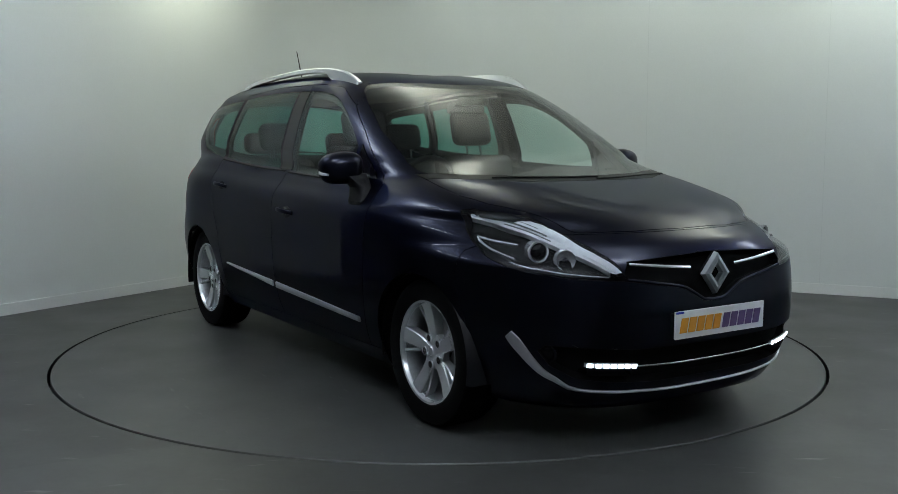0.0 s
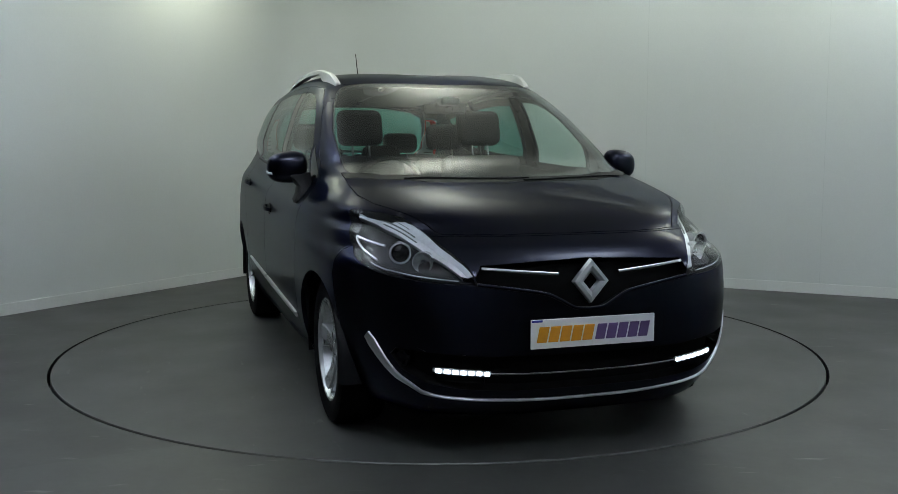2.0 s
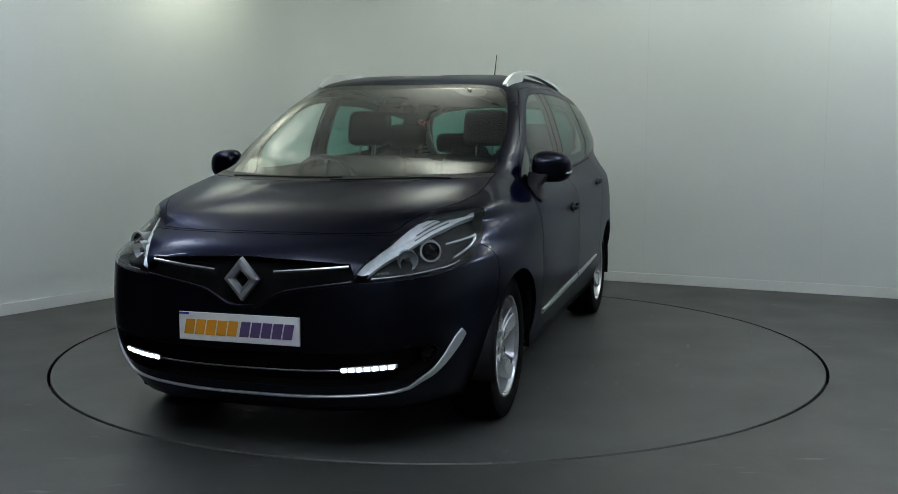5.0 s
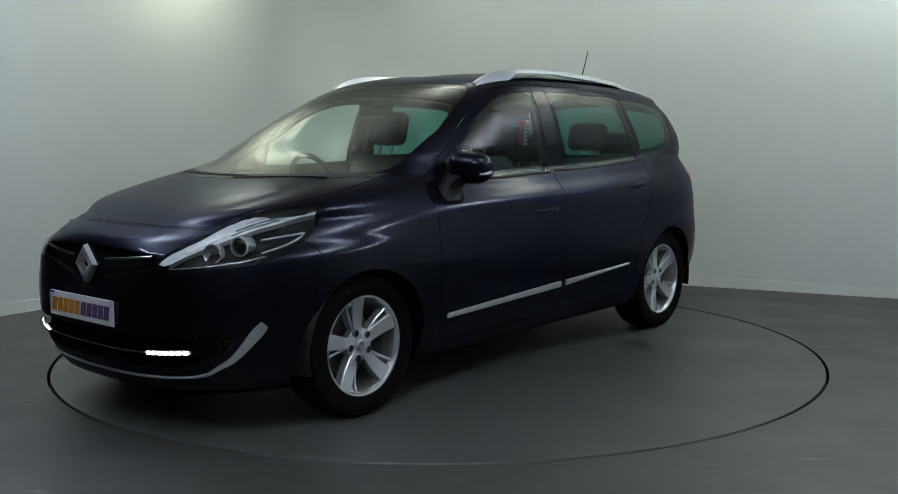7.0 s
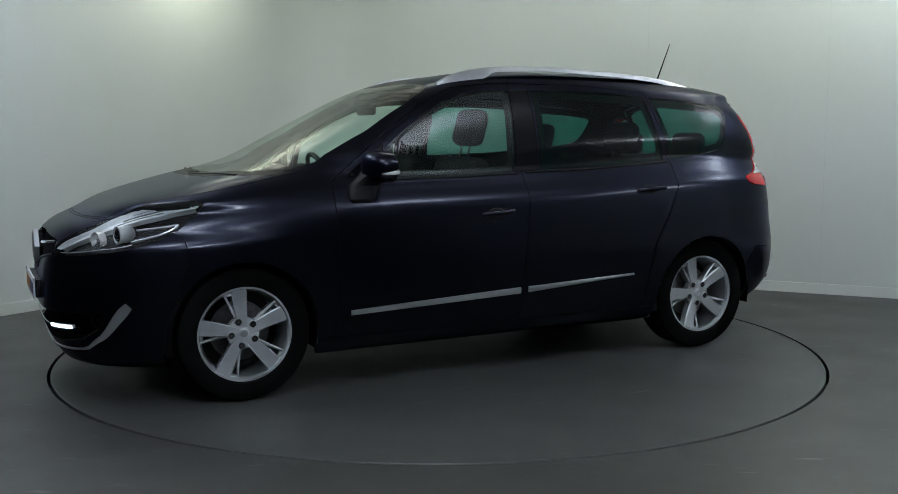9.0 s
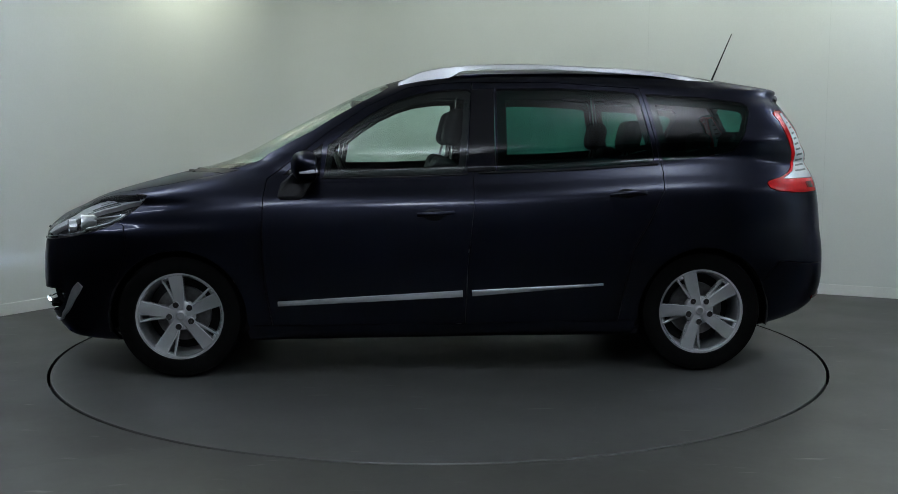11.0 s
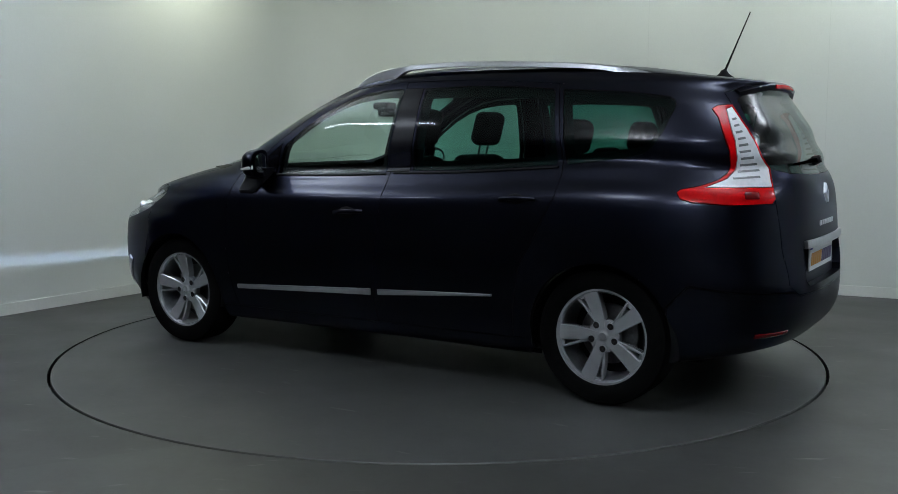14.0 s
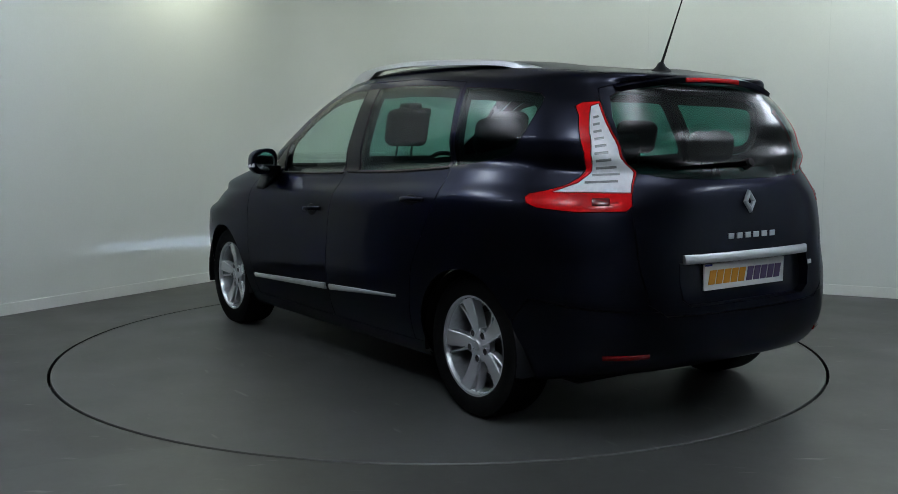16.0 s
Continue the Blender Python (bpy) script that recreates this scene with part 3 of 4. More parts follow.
def pocket(name, depth, within=None, wall=True, without=None):
    """A panel set back behind the skin, with walls up to it; within: only what lies in that side outline."""
    index = NAMES.index(name)
    bm = panel_mesh(index, name in CENTRE, gap=0.0, depth=0.0)
    if within:
        drop = [f for f in bm.faces if not inside(within, f.calc_center_median().x, f.calc_center_median().z)]
        bmesh.ops.delete(bm, geom=drop, context="FACES")
    bm.normal_update()
    if without:
        drop = [f for f in bm.faces if inside(without, f.calc_center_median().x, f.calc_center_median().z)]
        bmesh.ops.delete(bm, geom=drop, context="FACES")
    top = {v: v.co.copy() for v in bm.verts}
    rim = [e for e in bm.edges if len(e.link_faces) == 1]
    walls = []
    for e in rim:
        loop = [l for l in e.link_faces[0].loops if l.edge == e][0]
        walls.append((loop.vert, loop.link_loop_next.vert))
    for v in bm.verts:
        v.co -= v.normal * depth
    up = {}
    for a, b in walls if wall else ():
        for v in (a, b):
            if v not in up:
                up[v] = bm.verts.new(top[v])
        bm.faces.new((b, a, up[a], up[b]))
    return bm


for name, depth in (("grille", .035), ("lower_grille", .045)):
    ob = part(name, pocket(name, depth), RUBBER, car, "black plastic grille set back in the bumper")
    crease(ob.data)
ob = part("plate_recess", pocket("plate_recess", .040), PAINT, BODY["tailgate"][0], "hollow for the rear plate")
crease(ob.data)
bm = pocket("headlamp", .055)
for s in (1, -1):
    lens = GAP_HEAD[0 if s == 1 else 1]
    shell = part("housing", bm.copy() if s == 1 else flipped(bm), BLACK, lens, "black headlamp housing")
    crease(shell.data)
bm.free()


for name, outline in OPENINGS.items():
    bm = pocket(name, .020, wall=False, without=outline)
    for s in (1, -1):
        part("inner_frame", bm.copy() if s == 1 else flipped(bm), BLACK, BODY[name][0 if s == 1 else 1], "black inner window frame")
    bm.free()


# ---- swept strips that follow the skin ----
def sweep(points, ups, width, height, round_=3):
    """A bar along points: ups are the outward ways, width and height by the way along it."""
    bm = bmesh.new()
    rings = []
    n = len(points)
    for i, (p, u) in enumerate(zip(points, ups)):
        d = (points[min(i + 1, n - 1)] - points[max(i - 1, 0)]).normalized()
        u = (u - d * u.dot(d)).normalized()
        side = d.cross(u)
        w, h = width(i / (n - 1)), height(i / (n - 1))
        ring = []
        for k in range(12):
            a = 2 * math.pi * k / 12
            c, s = math.cos(a), math.sin(a)
            ring.append(bm.verts.new(p + side * w / 2 * math.copysign(abs(c) ** .6, c) + u * h / 2 * math.copysign(abs(s) ** .6, s)))
        rings.append(ring)
    for a, b in zip(rings, rings[1:]):
        for k in range(12):
            bm.faces.new((a[k], a[(k + 1) % 12], b[(k + 1) % 12], b[k]))
    bm.faces.new(rings[0][::-1])
    bm.faces.new(rings[-1])
    bmesh.ops.recalc_face_normals(bm, faces=bm.faces)
    return bm


def flat(v):
    return lambda t: v


def smooth_line(ctrl, count):
    """Points along a smooth line through the control points."""
    k = np.linspace(0, len(ctrl) - 1, count)
    cols = [pchip(range(len(ctrl)), [c[i] for c in ctrl], k) for i in range(len(ctrl[0]))]
    return list(zip(*[c.tolist() for c in cols]))


def skin_strip(name, ctrl, count, cast, width, height, mat, lift=0.004, label="", parent=None):
    pts, ups = [], []
    for a, b in smooth_line(ctrl, count):
        p, n = cast(a, b)
        pts.append(p + n * lift)
        ups.append(n)
    return part(name, sweep(pts, ups, width, height), mat, parent or car, label)


for s in (1, -1):
    def front(y, z, s=s):
        return on_front(s * y, z)

    def side(x, z, s=s):
        return on_side(x, z, s)

    skin_strip("grille_lip", ((0, .602), (.05, .606), (.078, .616), (.12, .640), (.177, .665), (.30, .687), (.445, .708)), 30, front, flat(.013), flat(.012), PAINT, .000)
    # chrome strips beside the badge, the lower chrome blade, the upper chrome line
    skin_strip("chrome_strip", ((.128, .738), (.27, .750), (.425, .764)), 16, front, flat(.013), flat(.010), CHROME, .004, "bright chrome grille strip")
    skin_strip("chrome_line", ((0, .357), (.20, .359), (.40, .366)), 18, front, flat(.008), flat(.008), CHROME, -.004, "thin chrome bumper line")
    low = [front(y, z) for y, z in smooth_line(((0, .247), (.186, .249), (.364, .257), (.48, .263), (.575, .272), (.625, .284)), 34)]
    rise = [side(x, z) for x, z in smooth_line(((2.035, .318), (2.005, .346), (1.976, .390), (1.945, .440), (1.905, .492)), 20)]
    joint = [((low[-1][0].lerp(rise[0][0], t)), (low[-1][1].lerp(rise[0][1], t))) for t in (.25, .5, .75)]
    line = [on for on in low + joint + rise]
    ends = [0.0]
    for a, b in zip(line, line[1:]):
        ends.append(ends[-1] + (b[0] - a[0]).length)
    along = [e / ends[-1] for e in ends]
    widths = {round(i / (len(line) - 1), 6): .010 + .046 * max(0, (a - .60) / .38) ** 1.2 * (1 if a < .95 else 1 - (a - .95) * 8) for i, a in enumerate(along)}
    part("chrome_blade", sweep([p + n * .004 for p, n in line], [n for _, n in line], lambda t: widths[round(t, 6)], flat(.012)), SATIN, car, "satin silver lip rising to a blade at the bumper corner")
    # door trims
    skin_strip("door_trim", ((.868, .397), (.4, .420), (-.095, .444)), 24, side, lambda t: .026 + .010 * t, flat(.016), SATIN, .004, "chrome door moulding", BODY["front_door"][0 if s == 1 else 1])
    skin_strip("door_trim", ((-.145, .446), (-.5, .468), (-.836, .488)), 20, side, lambda t: .033 - .022 * t, flat(.016), SATIN, .004, "chrome door moulding", BODY["rear_door"][0 if s == 1 else 1])
    # window sill line
    skin_strip("waist_moulding", ((.64, 1.046), (.25, 1.051), (-.13, 1.064)), 20, side, flat(.012), flat(.010), BLACK, .002, "", BODY["front_door"][0 if s == 1 else 1])
    skin_strip("waist_moulding", ((-.18, 1.070), (-.6, 1.082), (-1.14, 1.116)), 20, side, flat(.012), flat(.010), BLACK, .002, "", BODY["rear_door"][0 if s == 1 else 1])
    # day running lamps, fog lamps
    lamp_body = skin_strip("daytime_lamp", ((.395, .367), (.50, .373), (.602, .381)), 14, front, lambda t: .026 - .010 * abs(2 * t - 1) ** 3, flat(.010), SILVER, -.004, "slim clear running lamp")
    for k in range(7):
        y, z = .400 + .0285 * k, .3675 + .0018 * k
        skin_strip("led", ((y, z), (y + .011, z + .0009), (y + .0215, z + .0018)), 5, front, lambda t: .019 - .004 * abs(2 * t - 1) ** 2, flat(.007), DAYLIGHT, .002, "glowing white LED", lamp_body)
    # added: a hidden emitter in a flat black channel below the diodes throws the beam
    bm = bmesh.new()
    rows = []
    for back in (False, True):
        rows.append([bm.verts.new((2.045 if back else front(y, z)[0].x - .003, s * y, z)) for y, z in ((.417, .332), (.583, .340), (.583, .356), (.417, .350))])
    for k in range(4):
        bm.faces.new((rows[0][k], rows[0][(k + 1) % 4], rows[1][(k + 1) % 4], rows[1][k]))
    bm.faces.new(rows[1])
    part("beam_channel", bm, VOID, lamp_body, "added black channel that shapes the beam", smooth=False)
    bm = bmesh.new()
    bm.faces.new([bm.verts.new((2.052, s * y, z)) for y, z in ((.418, .333), (.582, .341), (.582, .355), (.418, .349))][::s])
    part("hidden_beam_source", bm, BEAM, lamp_body, "added bright emitter hidden deep in its channel", smooth=False)
    p, n = on_front(s * .714, .415)
    turn = n.to_track_quat("Y", "Z").to_matrix().to_4x4()
    fog = lathe([(.001, .002), (.018, .000), (.027, -.006), (.030, -.02)], 28)
    bezel = lathe([(.028, -.012), (.032, .002), (.042, .004), (.047, -.006), (.047, -.05)], 28)
    bmesh.ops.transform(bezel, matrix=Matrix.Translation(p - n * .012) @ turn, verts=bezel.verts)
    bmesh.ops.transform(fog, matrix=Matrix.Translation(p - n * .012) @ turn, verts=fog.verts)
    fog_lamp = part("fog_lamp", fog, GLOSS, car, "round clear fog lamp")
    part("bezel", bezel, GLOSS, fog_lamp)

# ---- inside the headlamps ----
for s in (1, -1):
    lens = GAP_HEAD[0 if s == 1 else 1]

    def front(y, z, s=s):
        return on_front(s * y, z)

    # the bright upper band, with dark slits in its wide end
    upper = smooth_line(((1.565, .757, .952), (1.650, .700, .953), (1.746, .640, .944), (1.858, .596, .910), (1.950, .562, .872), (2.050, .514, .822), (2.125, .484, .785), (2.176, .460, .742)), 34)
    lower = smooth_line(((1.590, .765, .932), (1.683, .720, .913), (1.740, .695, .896), (1.826, .660, .876), (1.907, .628, .850), (2.000, .588, .816), (2.080, .542, .782), (2.155, .503, .744)), 34)

    def under(p, depth, s=s):
        return Vector((p[0] - .50 * depth, s * (p[1] - .52 * depth), p[2] - .70 * depth))

    bm = bmesh.new()
    rows = []
    for a, b in zip(upper, lower):
        mid = Vector(a).lerp(Vector(b), .5)
        rows.append([bm.verts.new(q) for q in (under(a, .008), under(Vector(a).lerp(mid, .6), .013), under(mid, .020), under(Vector(b).lerp(mid, .6), .017), under(b, .012), under(b, .040))])
    for a, b in zip(rows, rows[1:]):
        for k in range(5):
            bm.faces.new((a[k], a[k + 1], b[k + 1], b[k])[::s])
    part("upper_reflector", bm, WHITE_LENS, lens, "bright silver upper reflector")
    for f, k0, k1 in ((.30, 5, 15), (.52, 6, 18), (.74, 8, 20)):
        run = [under(Vector(upper[k]).lerp(Vector(lower[k]), f), .016) for k in range(k0, k1)]
        part("indicator_slit", sweep(run, [Vector((.5, s * .52, .7))] * len(run), flat(.0055), flat(.006)), LENS_GREY, lens, "dark slit before the amber bulb")

    # a projector with its round lens in a silver barrel, and a faceted reflector bowl beside it
    def placed(bm, at, aim):
        bmesh.ops.transform(bm, matrix=Matrix.Translation(at) @ aim.normalized().to_track_quat("Y", "Z").to_matrix().to_4x4(), verts=bm.verts)
        return bm

    at, aim = Vector((1.925, s * .672, .806)), Vector((1.0, s * .28, -.03))
    part("projector_barrel", placed(lathe([(.030, -.075), (.040, -.060), (.041, -.012), (.044, -.004), (.043, .003), (.037, .004), (.035, -.004)], 32), at, aim), SILVER, lens, "silver projector barrel")
    part("projector", placed(lathe([(.001, .012), (.016, .010), (.028, .003), (.036, -.006)], 28), at, aim), GLOSS, lens, "round dark projector lens")
    at, aim = Vector((2.020, s * .610, .778)), Vector((1.0, s * .45, -.03))
    part("reflector", placed(lathe([(.001, -.050), (.018, -.046), (.030, -.030), (.038, -.006), (.041, -.004), (.042, -.04)], 14), at, aim), SILVER, lens, "faceted silver reflector bowl", smooth=False)
    part("bulb_shield", placed(lathe([(.001, -.012), (.010, -.014), (.012, -.046)], 16), at, aim), CHROME, lens, "small bulb shield")
    for ctrl in (((1.850, .838), (1.75, .850), (1.672, .862)), ((1.880, .790), (1.757, .818), (1.70, .842), (1.672, .862))):
        run = [on_side(x, z, s) for x, z in smooth_line(ctrl, 14)]
        part("light_bar", sweep([p - n * .014 for p, n in run], [n for _, n in run], flat(.009), flat(.010)), SILVER, lens, "silver lower light bar")
    run = [on_side(x, z, s) for x, z in smooth_line(((2.165, .722), (2.05, .742), (1.96, .757), (1.88, .775)), 14)]
    part("lower_rim", sweep([p - n * .008 for p, n in run], [n for _, n in run], flat(.005), flat(.005)), SILVER, lens)


# ---- badges, plates ----
def rhombus(w, h, ring_, thick):
    """A plain lozenge frame in the yz plane, facing x."""
    bm = bmesh.new()
    out = [(0, h), (w, 0), (0, -h), (-w, 0)]
    rows = []
    for x, f in ((0, 1.0), (thick, .94), (thick * 1.25, .70), (thick, .54 - ring_), (0, .50 - ring_)):
        rows.append([bm.verts.new((x, a * f, b * f)) for a, b in out])
    for a, b in zip(rows, rows[1:]):
        for i in range(4):
            bm.faces.new((a[i], a[(i + 1) % 4], b[(i + 1) % 4], b[i]))
    bmesh.ops.recalc_face_normals(bm, faces=bm.faces)
    return bm


bm = rhombus(.076, .088, .08, .022)
bmesh.ops.translate(bm, verts=bm.verts, vec=(2.222, 0, .710))
part("badge", bm, SATIN, car, "chrome lozenge badge", smooth=False)
backing = rhombus(.070, .082, .48, .012)
bmesh.ops.translate(backing, verts=backing.verts, vec=(2.207, 0, .710))
part("badge_mount", backing, GLOSS, car, smooth=False)
bm = rhombus(.036, .050, .05, .012)
p, n = on_rear(0, .988)
bmesh.ops.transform(bm, matrix=Matrix.Translation(p + Vector((-.006, 0, 0))) @ Matrix.Rotation(math.pi, 4, "Z") @ Matrix.Rotation(radians(-9), 4, "Y"), verts=bm.verts)
part("badge", bm, SATIN, BODY["tailgate"][0], "chrome lozenge badge", smooth=False)


def plate(place, turn, parent):
    """A number plate facing its own +x, with plain bars for the writing."""
    at = Matrix.Translation(place) @ turn

    def piece(name, mat, parent_, label, y0, y1, z0, z1, x0, x1, slant=0.0):
        bm = box(bmesh.new(), x0, y0, z0, x1, y1, z1, 0.0015)
        for v in bm.verts:
            v.co.y += slant * v.co.z
        bmesh.ops.transform(bm, matrix=at, verts=bm.verts)
        return part(name, bm, mat, parent_, label, smooth=False)

    base = piece("number_plate", PLATE, parent, "white show plate with plain coloured bars", -.26, .26, -.0555, .0555, 0, .008)
    piece("plate_band", BLUE, base, "", -.258, -.215, .046, .0545, .0085, .0095)
    for i in range(5):
        piece("bar", AMBER, base, "amber bar", -.232 + .047 * i, -.232 + .047 * i + .041, -.032, .028, .0082, .0105, .2)
    for i in range(5):
        piece("bar", PURPLE, base, "dark purple bar", .010 + .046 * i, .010 + .046 * i + .040, -.032, .028, .0082, .0105, .2)


plate((2.262, 0, .521), Matrix.Identity(4), car)
mount = box(bmesh.new(), 2.20, -.25, .475, 2.261, .25, .565, .006)
part("plate_mount", mount, BLACK, car)
p, n = on_rear(0, .69)
plate((p.x + .036, 0, .680), Matrix.Rotation(math.pi, 4, "Z"), BODY["tailgate"][0])
gate = BODY["tailgate"][0]
skin_strip("tailgate_bar", ((-.395, .764), (0, .762), (.395, .764)), 30, on_rear, flat(.040), flat(.022), SATIN, .006, "satin silver tailgate bar", gate)
for i in range(6):
    y = .118 - .054 * i
    p, n = on_rear(y, .847)
    m = Matrix.Translation(p) @ Matrix.Rotation(math.pi, 4, "Z")
    bm = box(bmesh.new(), -.002, -.018, -.012, .004, .018, .012, .002)
    bmesh.ops.transform(bm, matrix=m, verts=bm.verts)
    part("letter_bar", bm, SATIN, gate, "small chrome bar in place of lettering", smooth=False)
p, n = on_rear(-.44, .70)
bm = box(bmesh.new(), -.004, -.018, -.010, .003, .018, .010, .002)
bmesh.ops.transform(bm, matrix=Matrix.Translation(p) @ n.to_track_quat("X", "Z").to_matrix().to_4x4(), verts=bm.verts)
part("trim_badge", bm, SATIN, gate, "small chrome trim badge", smooth=False)
for s in (1, -1):
    p, n = on_rear(s * .625, .378)
    skin_strip("rear_reflector", ((s * .54, .380), (s * .62, .376), (s * .70, .374)), 8, on_rear, flat(.022), flat(.010), DEEP_RED, .003, "red bumper reflector")
    # grey bars in the clear tail lens, coloured as the shading between its ribs
    lens = BODY["clear_lamp"][0 if s == 1 else 1]
    for k in range(10):
        z = 1.078 + .029 * k
        x0 = float(np.interp(z, (1.07, 1.11, 1.165, 1.245, 1.315, 1.375), (-1.93, -1.944, -1.953, -1.938, -1.911, -1.884)))
        x1 = float(np.interp(z, (1.079, 1.163, 1.268, 1.364), (-2.030, -2.003, -1.957, -1.903)))
        pts = [on_side(x0 + (x1 - x0) * t - .004 * (1 - t), z - .003 + .006 * t, s) for t in (0, .33, .67, 1)]
        part("rib_shade", sweep([a + na * .0022 for a, na in pts], [na for _, na in pts], flat(.011), flat(.003)), LENS_GREY, GAP_LAMP[0 if s == 1 else 1])
    p, n = on_rear(s * .62, .995)
    for y, w in ((.665, .070),):
        p, n = on_side(-2.02 if y < .7 else -1.96, 1.0, s)
        bm = box(bmesh.new(), -.001, -w / 2, -.017, .0035, w / 2, .017, .004)
        bmesh.ops.transform(bm, matrix=Matrix.Translation(p + n * .001) @ n.to_track_quat("X", "Z").to_matrix().to_4x4(), verts=bm.verts)
        part("brake_bulb_window", bm, DEEP_RED, GAP_LAMP[0 if s == 1 else 1], "darker red lamp chamber")

# rear wiper and washer
pts, ups = [], []
for y, z in smooth_line(((-.075, 1.142), (.13, 1.138), (.37, 1.131)), 12):
    p, n = on_rear(y, z)
    pts.append(p + n * .014)
    ups.append(n)
part("rear_wiper", sweep(pts, ups, lambda t: .022 - .012 * t, flat(.010)), VOID, gate, "black rear wiper arm")
hub, n = on_rear(-.06, 1.142)
knob = lathe([(.001, .034), (.018, .032), (.024, .0), (.024, -.01)], 20)
bmesh.ops.transform(knob, matrix=Matrix.Translation(hub) @ n.to_track_quat("Y", "Z").to_matrix().to_4x4(), verts=knob.verts)
part("wiper_hub", knob, BLACK, gate)
# roof spoiler and high brake lamp
bm = bmesh.new()
rows = []
for i in range(25):
    y = -.50 + 1.0 * i / 24
    e = abs(y) / .50
    xb, zb = -1.985 + .085 * e ** 2.6, 1.524 - .050 * e ** 2.4
    rows.append([bm.verts.new(v) for v in ((xb + .16, y, zb + .012), (xb + .02, y, zb + .002), (xb, y, zb - .010), (xb + .006, y, zb - .034), (xb + .06, y, zb - .040))])
for a, b in zip(rows, rows[1:]):
    for k in range(4):
        bm.faces.new((a[k], a[k + 1], b[k + 1], b[k]))
bmesh.ops.recalc_face_normals(bm, faces=bm.faces)
spoiler = part("spoiler", bm, PAINT, gate)
pts = [Vector((-1.985 + .085 * (abs(y) / .5) ** 2.6 - .001, y, 1.524 - .050 * (abs(y) / .5) ** 2.4 - .020)) for y in (-.17, -.11, -.05, 0, .05, .11, .17)]
part("brake_lamp", sweep(pts, [Vector((-1, 0, .1))] * 7, flat(.020), flat(.008)), RED, spoiler, "red high-level brake lamp strip")

# ---- roof rails, aerial ----
RAIL = ((.235, 1.553), (.17, 1.588), (.07, 1.622), (-.12, 1.646), (-.43, 1.655), (-.74, 1.645), (-1.06, 1.628), (-1.31, 1.602), (-1.53, 1.556), (-1.675, 1.520))
for s in (1, -1):
    bm = bmesh.new()
    cols = []
    for x, z in smooth_line(RAIL, 60):
        y = .575 - .035 * max(0, (-x - .6) / 1.08) ** 1.5 - .02 * max(0, (x - .0) / .24)
        roof_z = on_top(x, y)[0].z - .012
        foot = 1.0 if x > -.04 or x < -1.34 else max(0.0, (x + .11) / .07, (-1.26 - x) / .08)
        zb = roof_z * min(1, foot) + (z - .026) * (1 - min(1, foot))
        zb = min(zb, z - .006)
        cols.append([bm.verts.new(v) for v in ((x, s * (y + .021), zb), (x, s * (y + .017), z - .006), (x, s * (y + .010), z), (x, s * (y - .010), z - .002), (x, s * (y - .018), zb))])
    for a, b in zip(cols, cols[1:]):
        for k in range(5):
            bm.faces.new((a[k], a[(k + 1) % 5], b[(k + 1) % 5], b[k]))
    bm.faces.new(cols[0][::-1])
    bm.faces.new(cols[-1])
    bmesh.ops.recalc_face_normals(bm, faces=bm.faces)
    part("roof_rail", bm, SATIN, car, "satin silver roof rail")
foot = on_top(-1.675, 0)[0]
bm = lathe([(.040, -.012), (.036, .004), (.018, .022), (.010, .040), (.001, .046)], 24, "z")
for v in bm.verts:
    v.co.x *= 1.5
bmesh.ops.translate(bm, verts=bm.verts, vec=foot)
aerial = part("aerial", bm, BLACK, car, "black roof aerial")
tip = Vector((-1.80, 0, 1.885))
root = foot + Vector((0, 0, .025))
part("mast", sweep([root + (tip - root) * t for t in (0, .12, .3, .6, 1)], [Vector((0, 1, 0))] * 5, lambda t: .013 - .008 * t, lambda t: .013 - .008 * t), BLACK, aerial)

